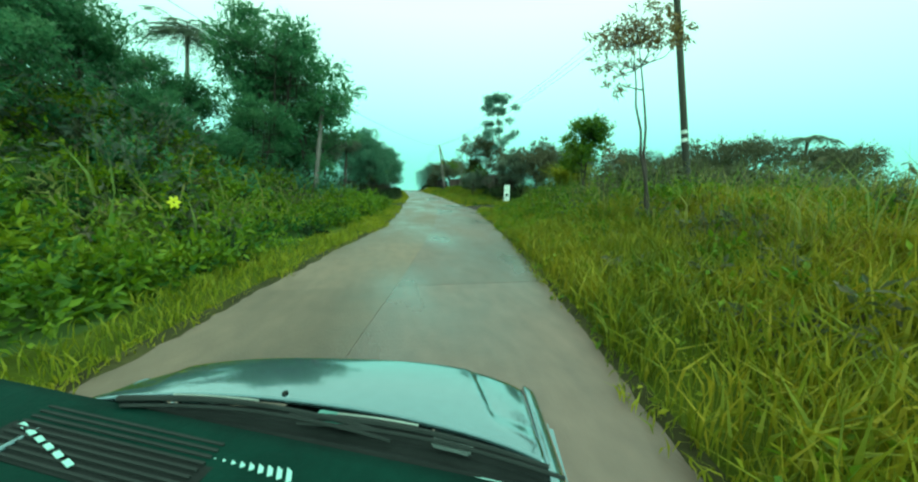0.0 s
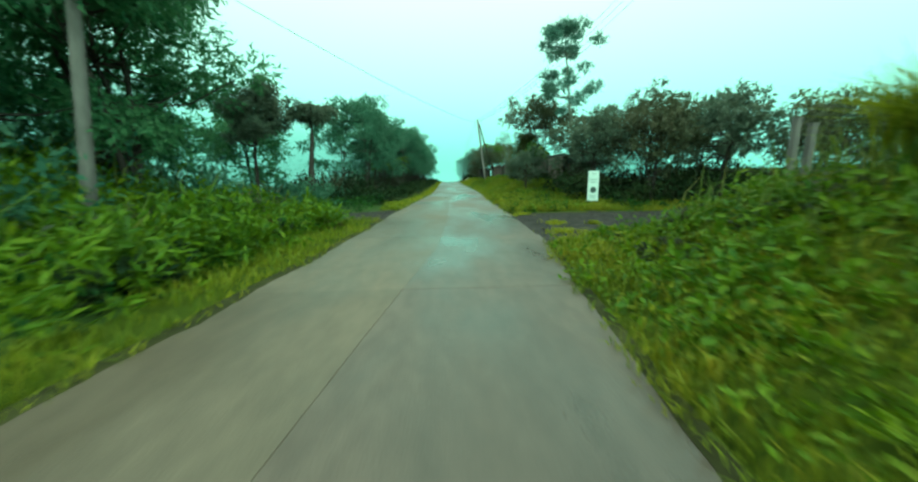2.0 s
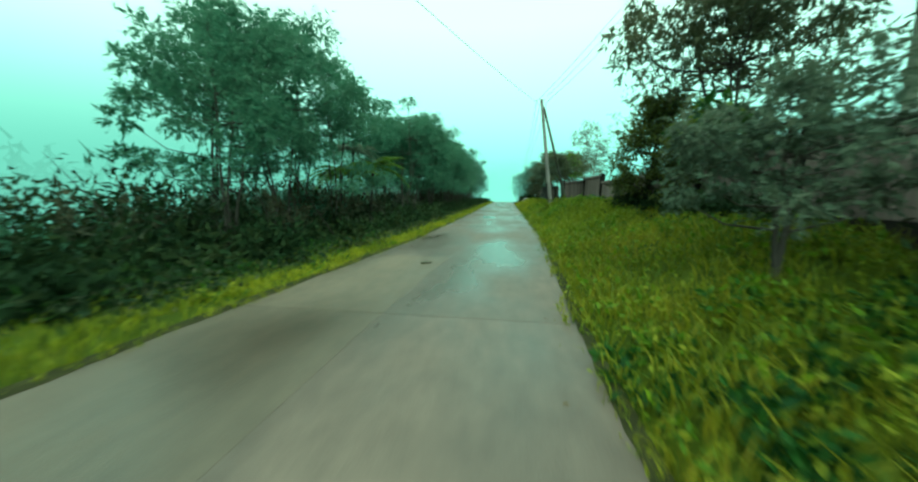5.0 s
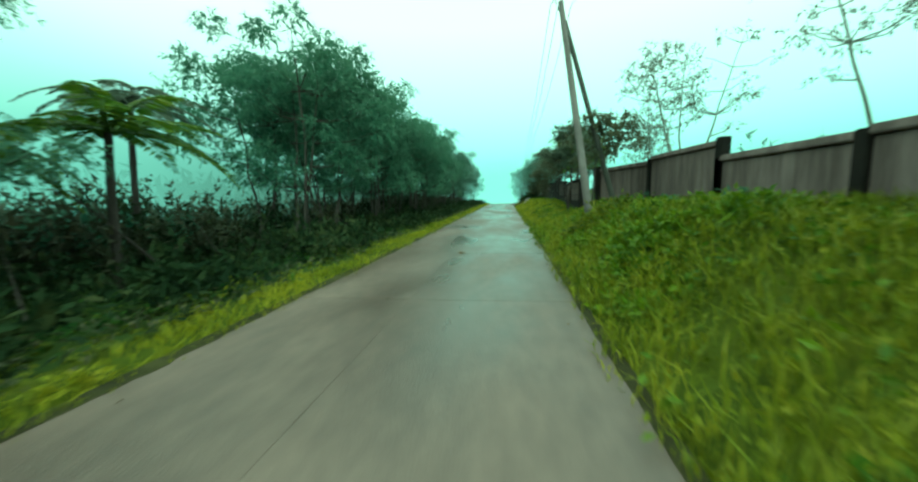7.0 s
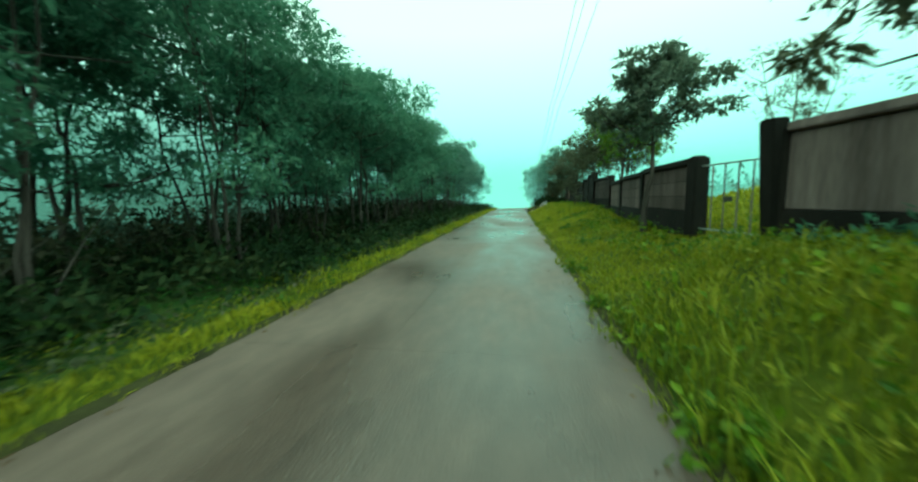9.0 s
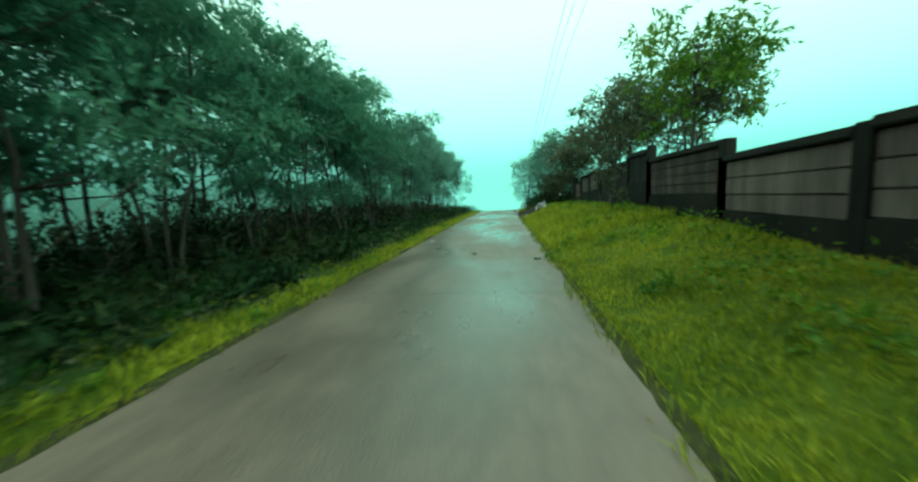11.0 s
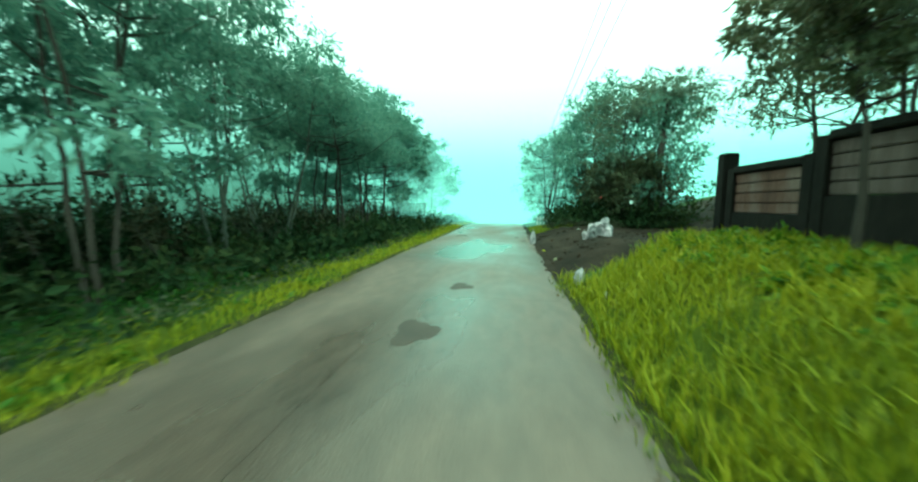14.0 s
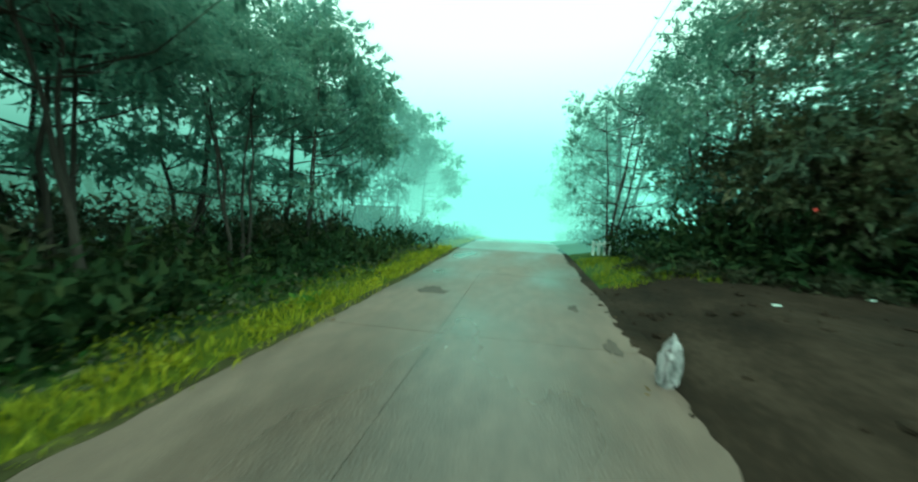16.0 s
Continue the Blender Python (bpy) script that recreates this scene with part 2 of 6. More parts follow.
M = {
    "soil": material("soil", [(0.030, 0.040, 0.012), (0.055, 0.075, 0.018), (0.075, 0.095, 0.022)], 0.95, 0.35, bump=0.6, bump_scale=6, spec=0.1),
    # turf tone is darkened to paint the shade between grass blades
    "turf": material("dense low turf with blade shade", [(0.035, 0.043, 0.005), (0.07, 0.078, 0.007), (0.115, 0.112, 0.012)], 0.9, 1.2, 6, bump=0.9, bump_scale=14, spec=0.1),
    "concrete": material("road concrete", [(0.0594, 0.03895, 0.03296), (0.1188, 0.0779, 0.06592), (0.209, 0.1396, 0.1174)], 0.42, 0.5, 9,
                         bump=0.25, bump_scale=45, per="object", spread=0.13, stretch=(1.0, 0.4, 1), wet=0.5),
    "concrete_pale": material("drier road concrete", [(0.0792, 0.0532, 0.0412), (0.1408, 0.09595, 0.07416), (0.2255, 0.1539, 0.1185)], 0.5, 0.5, 9,
                              bump=0.25, bump_scale=45, per="object", spread=0.13, stretch=(1.0, 0.4, 1), wet=0.45),
    "joint": material("wet joint filler", [(0.06, 0.0475, 0.04635), (0.12, 0.095, 0.0824)], 0.8, 4),
    "mud": material("wet mud", [(0.01018, 0.006569, 0.004905), (0.02546, 0.01606, 0.01144), (0.05771, 0.03796, 0.02861)], 0.95, 1.3, 9, bump=1.0, bump_scale=7, spec=0.12, stretch=(1, 0.55, 1)),
    "patch": material("worn dark road patch", [(0.0396, 0.02565, 0.02163), (0.0684, 0.04417, 0.03708), (0.108, 0.07125, 0.05871)], 0.7, 1.5, 8, bump=0.3, bump_scale=40),
    "gravel": material("dark gravel", [(0.022, 0.01672, 0.01648), (0.042, 0.03116, 0.03049), (0.08, 0.05852, 0.05603)], 0.9, 2.5, 8, bump=0.9, bump_scale=25, spec=0.15),
    "grass": material("verge grass", [(0.10, 0.125, 0.010), (0.23, 0.235, 0.016), (0.37, 0.325, 0.03)], 0.6, 0.45, 3, per="island", spread=0.45, leaf=0.4, spec=0.25),
    "dry_grass": material("browned dry grass", [(0.10, 0.075, 0.018), (0.20, 0.15, 0.03), (0.30, 0.23, 0.05)], 0.7, 0.5, 3, per="island", spread=0.45, leaf=0.35, spec=0.2),
    "deep_grass": material("deep green bank grass", [(0.0952, 0.1127, 0.0099), (0.2072, 0.2009, 0.0144), (0.3472, 0.2695, 0.0234)], 0.6, 0.45, 3, per="island", spread=0.45, leaf=0.35, spec=0.25),
    "yellow_grass": material("yellowing grass", [(0.15, 0.165, 0.010), (0.30, 0.28, 0.018), (0.43, 0.37, 0.03)], 0.6, 0.6, 3, per="island", spread=0.45, leaf=0.4, spec=0.25),
    "weed": material("broad weeds", [(0.06, 0.10, 0.008), (0.14, 0.19, 0.011), (0.24, 0.28, 0.016)], 0.5, 0.4, 3, per="island", spread=0.4, leaf=0.35, spec=0.25),
    "fern": material("lush fern fronds", [(0.06, 0.095, 0.006), (0.14, 0.19, 0.008), (0.24, 0.26, 0.012)], 0.5, 0.4, 3, per="island", spread=0.4, leaf=0.4, spec=0.25),
    "verge_weed": material("yellow green verge weeds", [(0.05, 0.065, 0.008), (0.12, 0.13, 0.012), (0.24, 0.22, 0.02)], 0.6, 0.6, 3, per="island", spread=0.5, leaf=0.35, spec=0.2),
    "leaf_yellow": material("olive yellow leaves", [(0.035, 0.042, 0.014), (0.09, 0.095, 0.022), (0.19, 0.175, 0.04)], 0.5, 0.6, 3, per="island", spread=0.5, leaf=0.4, spec=0.25),
    "cover": material("green ground cover", [(0.022, 0.05, 0.010), (0.045, 0.088, 0.014), (0.085, 0.14, 0.02)], 0.6, 0.5, 3, per="island", spread=0.45, leaf=0.35, spec=0.2),
    # base colour darkened to carry the shade among low plants
    "dark_weed": material("undergrowth with painted shade", [(0.0168, 0.0266, 0.01167), (0.0294, 0.04256, 0.01667), (0.0588, 0.06118, 0.02334)], 0.75, 0.4, 3, per="island", spread=0.35, leaf=0.25, spec=0.1),
    "reed": material("dry reed blades", [(0.10, 0.15, 0.025), (0.20, 0.22, 0.05), (0.30, 0.25, 0.08)], 0.6, 0.8, 3, per="island", spread=0.5, leaf=0.35, spec=0.25),
    "leaf": material("dark tree leaves", [(0.0728, 0.14, 0.0896), (0.1288, 0.2072, 0.1322), (0.1848, 0.2632, 0.1736)], 0.5, 0.5, 3, per="island", spread=0.4, leaf=0.55, spec=0.25),
    # pale grey tone also stands in for haze on distant plants
    "leaf_grey": material("grey green leaves", [(0.084, 0.1045, 0.07725), (0.132, 0.1472, 0.103), (0.192, 0.19, 0.1391)], 0.5, 0.5, 3, per="island", spread=0.4, leaf=0.48, spec=0.25),
    "leaf_hill": material("hillside leaves", [(0.065, 0.135, 0.06), (0.12, 0.205, 0.09), (0.185, 0.27, 0.13)], 0.5, 0.5, 3, per="island", spread=0.4, leaf=0.5, spec=0.25),
    # haze painted into two leaf colours, paler for the farther plants
    "leaf_haze": material("grey green leaves with haze", [(0.12, 0.19, 0.15), (0.18, 0.255, 0.20), (0.24, 0.31, 0.245)], 0.5, 0.5, 3, per="island", spread=0.4, leaf=0.58, spec=0.3),
    "leaf_far_haze": material("pale leaves with far haze", [(0.18, 0.26, 0.225), (0.24, 0.33, 0.285), (0.30, 0.39, 0.34)], 0.7, 0.5, 3, per="island", spread=0.3, leaf=0.5),
    "leaf_olive": material("olive brown leaves", [(0.06149, 0.0665, 0.03502), (0.1062, 0.1045, 0.05665), (0.1621, 0.133, 0.0824)], 0.5, 0.5, 3, per="island", spread=0.5, leaf=0.42, spec=0.25),
    "leaf_broad": material("large drooping leaves", [(0.018, 0.042, 0.014), (0.05, 0.09, 0.018), (0.19, 0.21, 0.02)], 0.4, 0.7, 3, per="island", spread=0.55, leaf=0.3, spec=0.35),
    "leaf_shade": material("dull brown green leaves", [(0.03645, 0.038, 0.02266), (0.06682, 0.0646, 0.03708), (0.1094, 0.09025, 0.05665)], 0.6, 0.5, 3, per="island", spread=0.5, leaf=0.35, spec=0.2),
    "leaf_bright": material("fresh green leaves", [(0.06, 0.11, 0.012), (0.13, 0.18, 0.016), (0.22, 0.24, 0.02)], 0.45, 0.5, 3, per="island", spread=0.4, leaf=0.4, spec=0.25),
    "leaf_dry": material("browned leaves", [(0.09, 0.05, 0.02), (0.17, 0.10, 0.035), (0.22, 0.16, 0.05)], 0.6, 0.5, 3, per="island", spread=0.5, leaf=0.25),
    "bark": material("grey bark", [(0.02904, 0.02299, 0.02039), (0.0594, 0.04598, 0.04192), (0.1122, 0.0836, 0.07704)], 0.9, 2, 6, bump=0.8, bump_scale=14, stretch=(1, 1, 0.25), spec=0.15),
    "bark_mid": material("grey thin-stem bark", [(0.055, 0.053, 0.045), (0.10, 0.097, 0.084), (0.16, 0.153, 0.13)], 0.9, 2, 6, bump=0.6, bump_scale=14, stretch=(1, 1, 0.25), spec=0.15),
    "bark_pale": material("pale lichened bark", [(0.10, 0.10, 0.08), (0.18, 0.175, 0.14), (0.26, 0.25, 0.20)], 0.9, 2, 6, bump=0.6, bump_scale=14, stretch=(1, 1, 0.25)),
    "wall": material("weathered concrete panel", [(0.042, 0.02945, 0.02678), (0.102, 0.0722, 0.06798), (0.198, 0.1406, 0.1339)], 0.9, 0.9, 8,
                     bump=0.5, bump_scale=20, per="object", spread=0.12, stretch=(1, 2.2, 0.3), spec=0.2),
    "wall_black": material("near-black concrete planks", [(0.006577, 0.004782, 0.004682), (0.01608, 0.01136, 0.01071), (0.038, 0.0275, 0.0261)], 0.9, 0.9, 8,
                           bump=0.5, bump_scale=20, per="object", spread=0.15, stretch=(1, 2.2, 0.4), spec=0.2),
    "wall_mid": material("mid grey concrete planks", [(0.02161, 0.01571, 0.01538), (0.05283, 0.03733, 0.03519), (0.1249, 0.09037, 0.08574)], 0.9, 0.9, 8,
                           bump=0.5, bump_scale=20, per="object", spread=0.15, stretch=(1, 2.2, 0.4), spec=0.2),
    "wall_rust": material("rust-stained concrete planks", [(0.044, 0.0266, 0.02307), (0.1232, 0.0646, 0.05356), (0.2024, 0.1444, 0.1318)], 0.9, 0.9, 8,
                          bump=0.5, bump_scale=20, per="object", spread=0.15, stretch=(1, 2.2, 0.4), spec=0.2),
    "wall_plain": material("grey cement panel", [(0.066, 0.04655, 0.04429), (0.168, 0.1206, 0.1154), (0.288, 0.2109, 0.2039)], 0.9, 1.1, 8,
                           bump=0.5, bump_scale=20, per="object", spread=0.1, stretch=(1, 2.6, 0.3), spec=0.2),
    "fringe": material("dark mossy soil", [(0.0242, 0.0209, 0.01133), (0.0462, 0.04085, 0.01648), (0.0825, 0.07125, 0.02678)], 0.95, 1.8, 6, bump=0.9, bump_scale=20, spec=0.1),
    "petal_yellow": material("yellow petals", [(0.55, 0.50, 0.02), (0.75, 0.66, 0.03)], 0.5, 20),
    "petal_red": material("red petals", [(0.45, 0.03, 0.03), (0.6, 0.06, 0.05)], 0.5, 20),
    "straw": material("dry palm leaf", [(0.22, 0.19, 0.09), (0.34, 0.30, 0.16), (0.45, 0.40, 0.24)], 0.8, 4),
    "wall_dark": material("blackened concrete", [(0.005952, 0.004864, 0.00435), (0.01429, 0.01118, 0.009792), (0.02976, 0.02238, 0.02012)], 0.9, 0.9, 8, bump=0.6, bump_scale=16, stretch=(1, 1, 0.4), spec=0.15),
    "steel": material("galvanised steel", [(0.22, 0.22, 0.21), (0.34, 0.34, 0.32), (0.42, 0.42, 0.40)], 0.5, 3, metal=0.4),
    "pole": material("weathered pole concrete", [(0.09775, 0.08075, 0.07725), (0.1725, 0.1425, 0.1391), (0.276, 0.2232, 0.2163)], 0.9, 1.5, 6, bump=0.3, stretch=(1, 1, 0.2), spec=0.2),
    "pole_wood": material("tarred wooden pole", [(0.03, 0.028, 0.022), (0.055, 0.048, 0.04), (0.09, 0.08, 0.065)], 0.85, 1.5, 6, bump=0.5, stretch=(1, 1, 0.15)),
    "wire": material("black cable", [(0.02, 0.02, 0.02), (0.04, 0.04, 0.04)], 0.6, 5),
    "white": material("white sheet paint", [(0.60, 0.62, 0.60), (0.74, 0.76, 0.74), (0.82, 0.83, 0.82)], 0.5, 2, 5),
    "black": material("black plastic", [(0.006, 0.007, 0.007), (0.010, 0.011, 0.011), (0.016, 0.017, 0.017)], 0.7, 6, bump=0.2, bump_scale=120, spec=0.2),
    "faded_ink": material("faded grey print", [(0.30, 0.31, 0.31), (0.38, 0.39, 0.39)], 0.6, 5),
    "ink": material("dark print", [(0.04, 0.05, 0.05), (0.07, 0.08, 0.08)], 0.6, 5),
    "roof": material("faded roof sheet", [(0.40, 0.42, 0.41), (0.55, 0.57, 0.56), (0.64, 0.66, 0.65)], 0.55, 1.2, 6, stretch=(1, 4, 1)),
    "bag": material("woven white sack", [(0.1794, 0.1605, 0.1741), (0.5382, 0.4569, 0.4954), (0.9867, 0.8275, 0.8971)], 0.7, 6.0, 8, bump=0.9, bump_scale=16, per="object", spread=0.5),
    "car": material("silver blue car paint", [(0.15, 0.20, 0.225), (0.175, 0.23, 0.26), (0.20, 0.265, 0.295)], 0.13, 2.5, 6, metal=0.65, coat=1.0, bump=0.02, bump_scale=8),
    # windscreen reflections as flat colours; the dull one also serves a wiper pivot
    "pale_reflection": material("pale cyan reflection", [(0.35, 0.5, 0.48), (0.5, 0.66, 0.63)], 0.4, 8),
    "dull_teal": material("dull teal reflection and pivot", [(0.10, 0.19, 0.17), (0.15, 0.26, 0.23)], 0.4, 8),
    "glass_dark": material("smoked lamp glass", [(0.10, 0.11, 0.11), (0.2, 0.21, 0.21)], 0.08, 4, coat=0.6),
    "rubber": material("tyre rubber", [(0.008, 0.009, 0.009), (0.018, 0.019, 0.019)], 0.85, 8),
    "dash": material("dashboard vinyl", [(0.004, 0.013, 0.010), (0.007, 0.022, 0.016), (0.011, 0.032, 0.023)], 0.75, 5, bump=0.2, bump_scale=90, spec=0.12),
}

# self-lit colour in place of haze, for the far backdrop
MIST = bpy.data.materials.new("distant mist glow")
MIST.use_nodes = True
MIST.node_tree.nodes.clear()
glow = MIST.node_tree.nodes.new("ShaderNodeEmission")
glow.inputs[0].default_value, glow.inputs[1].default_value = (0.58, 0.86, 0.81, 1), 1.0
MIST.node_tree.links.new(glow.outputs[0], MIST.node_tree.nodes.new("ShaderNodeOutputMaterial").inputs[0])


# ---- helpers for shapes ----


def mesh_ob(name, verts, faces, mat, parent=None, smooth=False):
    """One mesh object; verts (n, 3) and faces (m, 3 or 4) as arrays or lists."""
    me = bpy.data.meshes.new(name)
    v = np.asarray(verts, dtype=np.float32)
    if isinstance(faces, np.ndarray):
        k = faces.shape[1]
        me.vertices.add(len(v))
        me.vertices.foreach_set("co", v.ravel())
        me.loops.add(faces.size)
        me.loops.foreach_set("vertex_index", faces.astype(np.int32).ravel())
        me.polygons.add(len(faces))
        me.polygons.foreach_set("loop_start", np.arange(0, faces.size, k, dtype=np.int32))
        me.update(calc_edges=True)
        me.polygons.foreach_set("use_smooth", np.zeros(len(faces), dtype=bool))
    else:
        me.from_pydata([tuple(map(float, p)) for p in v], [], faces)
    if smooth:
        me.polygons.foreach_set("use_smooth", np.ones(len(me.polygons), dtype=bool))
    me.materials.append(mat)
    ob = new(name, me)
    if parent:
        ob.parent = parent
    return ob


def part(name, bm, mat, parent, label="", smooth=False):
    me = bpy.data.meshes.new(name)
    bm.to_mesh(me)
    bm.free()
    if smooth:
        me.polygons.foreach_set("use_smooth", np.ones(len(me.polygons), dtype=bool))
    me.materials.append(mat)
    ob = new(name, me)
    if parent:
        ob.parent = parent
    return tagged(ob, label)


def thing(name, m, label, category, group="", kind=""):
    ob = new(name)
    ob.matrix_world = m
    return tagged(ob, label, category, group, kind)


def box(bm, size, m=None, bevel=0.0):
    """Adds a box of that size with its middle at the origin of m."""
    made = bmesh.ops.create_cube(bm, size=1, matrix=(m or Matrix()) @ Matrix.Diagonal((*size, 1)))
    if bevel:
        edges = {e for v in made["verts"] for e in v.link_edges}
        bmesh.ops.bevel(bm, geom=list(edges), offset=bevel, segments=2, affect="EDGES")
    return bm


def boxed(size, m=None, bevel=0.0):
    return box(bmesh.new(), size, m, bevel)


def tubes(lines, sides=6):
    """Tapered tubes along lines of (points, radii): verts and quad faces."""
    V, Q, base = [], [], 0
    for pts, rad in lines:
        pts = np.asarray(pts, float)
        n = len(pts)
        tan = np.gradient(pts, axis=0)
        tan /= np.linalg.norm(tan, axis=1)[:, None] + 1e-9
        ref = np.where(np.abs(tan[:, 2:3]) > 0.9, np.array([[1.0, 0, 0]]), np.array([[0, 0, 1.0]]))
        a = np.cross(tan, ref)
        a /= np.linalg.norm(a, axis=1)[:, None] + 1e-9
        b = np.cross(tan, a)
        ang = np.arange(sides) * 2 * math.pi / sides
        ring = pts[:, None] + np.asarray(rad)[:, None, None] * (a[:, None] * np.cos(ang)[None, :, None] + b[:, None] * np.sin(ang)[None, :, None])
        V.append(ring.reshape(-1, 3))
        i, j = np.meshgrid(np.arange(n - 1), np.arange(sides), indexing="ij")
        k = (j + 1) % sides
        Q.append((base + np.stack([i * sides + j, i * sides + k, (i + 1) * sides + k, (i + 1) * sides + j], -1)).reshape(-1, 4))
        base += n * sides
    return np.concatenate(V), np.concatenate(Q)


def unit(v):
    return v / (np.linalg.norm(v, axis=-1, keepdims=True) + 1e-9)


def leaves(at, along, length, width, g, kite=True):
    """Pointed leaves: a folded quad each, or a slim triangle for fine foliage; at (n, 3), along (n, 3), length and width (n,)."""
    n = len(at)
    along = unit(along)
    side = unit(np.cross(along, unit(g.normal(size=(n, 3)) + np.array([0, 0, 1.5]))))
    up = np.cross(side, along)
    L, W = length[:, None], width[:, None]
    if not kite:
        v = np.stack([at - side * W / 2, at + side * W / 2 + up * W * 0.2, at + along * L], 1)
        return v.reshape(-1, 3), np.arange(n * 3).reshape(-1, 3)
    v = np.stack([at, at + along * L * 0.45 + side * W / 2 + up * W * 0.15, at + along * L, at + along * L * 0.45 - side * W / 2 + up * W * 0.15], 1)
    return v.reshape(-1, 3), np.arange(n * 4).reshape(-1, 4)


def blades(at, height, lean, width, g):
    """Bent grass blades, one folded quad each."""
    n = len(at)
    a = g.uniform(0, 2 * math.pi, n)
    out = np.stack([np.cos(a), np.sin(a), 0 * a], 1)
    b = g.uniform(0, 2 * math.pi, n)
    side = np.stack([np.cos(b), np.sin(b), 0 * b], 1) * width[:, None] / 2
    h = height[:, None] * np.array([[0, 0, 1.0]])
    mid = at + 0.5 * h + out * (height * lean * 0.22)[:, None]
    tip = at + 0.95 * h * (1 - 0.3 * lean[:, None]) + out * (height * lean)[:, None]
    v = np.stack([at, mid + side, tip, mid - side], 1)
    return v.reshape(-1, 3), np.arange(n * 4).reshape(-1, 4)


def sprays(middle_at, radii, twigs, per, leaf, droop, g, upper=False, slim=0.45, kite=False):
    """Leaves set along twigs that radiate from the middles of clumps."""
    n = len(middle_at) * twigs
    c, r = np.repeat(middle_at, twigs, 0), np.repeat(radii, twigs, 0)
    d = unit(g.normal(size=(n, 3)))
    if upper:
        d[:, 2] = np.abs(d[:, 2]) * 1.0 - 0.1
    reach = g.uniform(0.7, 1.15, n)[:, None]
    u = np.tile(np.linspace(0.4, 1, per), n)[:, None]
    c, r, d, reach = (np.repeat(k, per, 0) for k in (c, r, d, reach))
    p = c + d * r * reach * u + g.normal(0, 0.03, c.shape)
    p[:, 2] -= 0.3 * droop * (u * u)[:, 0] * r[:, 2]
    along = d * 0.8 + g.normal(0, 0.55, p.shape) + np.array([0, 0, -0.5 * droop])
    s = leaf * g.uniform(0.65, 1.35, len(p))
    return leaves(p, along, s, s * slim, g, kite)


# ---- the lie of the land ----
def edge_right(y):
    return np.interp(y, [-60, 1.6, 6.6, 13.4, 18, 22.5, 28, 37, 45, 60, 130, 400], [-16.5, -3.15, -2.15, -0.95, -0.35, 0.3, 0.55, 0.7, 1.1, 1.22, 1.2, 1.2])


def edge_left(y):
    return np.interp(y, [-60, 3, 9, 14, 21, 27, 37, 45, 60, 97, 103, 130, 400], [-20.8, -7.55, -6.55, -5.45, -4.9, -4.6, -4.1, -3.5, -3.3, -3.25, -3.0, -3.0, -3.0])


def road_z(y):
    d = np.maximum(np.asarray(y, float) - 109, 0)
    return np.where(d < 24, -0.0032 * d * d, -0.0032 * 576 - 0.1536 * (d - 24))


def smooth(a):
    a = np.clip(a, 0, 1)
    return a * a * (3 - 2 * a)


def ripple(x, y):
    return 0.5 * np.sin(x * 0.9 + 1.3 * np.sin(y * 0.37)) * np.sin(y * 0.71 + 0.8 * np.sin(x * 0.53)) + 0.3 * np.sin(x * 2.3 + y * 1.7) * np.sin(y * 2.9 - x)


def land(x, y):
    """Height of the ground."""
    x, y = np.asarray(x, float), np.asarray(y, float)
    r, l = edge_right(y), edge_left(y)
    base = road_z(y)
    dr, dl = x - r, l - x
    top = np.interp(y, [-40.0, 6.0, 12.0, 16.0, 20.5, 22.8, 30.0, 34.0, 39.0, 47, 51, 56.5, 60, 66.0, 91.0, 94.0, 95.4, 97.0, 104.0, 112.0], [1.15, 1.15, 1.45, 1.65, 1.4, 0.0, 0.0, 0.35, 1.0, 1.0, 1.2, 1.1, 0.8, 0.75, 0.8, 0.75, 0.72, 0.5, 0.45, 0.2])
    wide = np.interp(y, [0, 20, 36, 40, 46, 50, 60, 64, 77, 82, 92, 95], [6.5, 5.0, 4.0, 3.9, 3.9, 2.4, 2.4, 3.9, 3.9, 2.5, 2.5, 2.0])
    right = top * smooth(dr / wide) + np.interp(y, [95, 100], [0, 1]) * 2.0 * smooth((dr - 5) / 9) * np.interp(y, [112, 135], [1, 0])
    right = right + 1.3 * smooth((dr - 4.6) / 7) * np.interp(y, [56, 61, 74, 80], [0, 1, 1, 0])
    hill = np.interp(y, [-60, 17, 21, 24.5, 27, 28.8, 33, 37, 40], [1, 1, 0.85, 0.6, 0.32, 0.12, 0.1, 0.05, 0])
    left = hill * (5.0 * smooth((dl - 2.2) / 11.5)) + (1 - hill) * (-0.15 * smooth(dl / 3) + 0.25 * smooth((dl - 2) / 5))
    z = base + np.where(dr > 0, right, 0) + np.where(dl > 0, left, 0)
    off = np.maximum(dr, dl)
    z = z + 0.10 * ripple(x, y) * smooth(off / 2.5) * np.where((y > 23) & (y < 31) & (dr > 0), 0.2, 1)
    return np.where(off < -0.02, base - 0.14, z - 0.05 * (off < 0.3))


# the ground: one sheet out to the horizon
gx = np.concatenate([[-1500, -600, -300, -160, -100, -70, -50, -40], np.arange(-34, -9, 0.8), np.arange(-9, 7, 0.22), np.arange(7, 24, 0.7), [26, 30, 36, 45, 60, 90, 150, 300, 600, 1500]])
gy = np.concatenate([[-1500, -500, -200, -100, -60, -40, -25], np.arange(-16, 126, 0.5), np.arange(126, 180, 3), [190, 210, 240, 300, 420, 700, 1500]])
X, Y = np.meshgrid(gx, gy, indexing="ij")
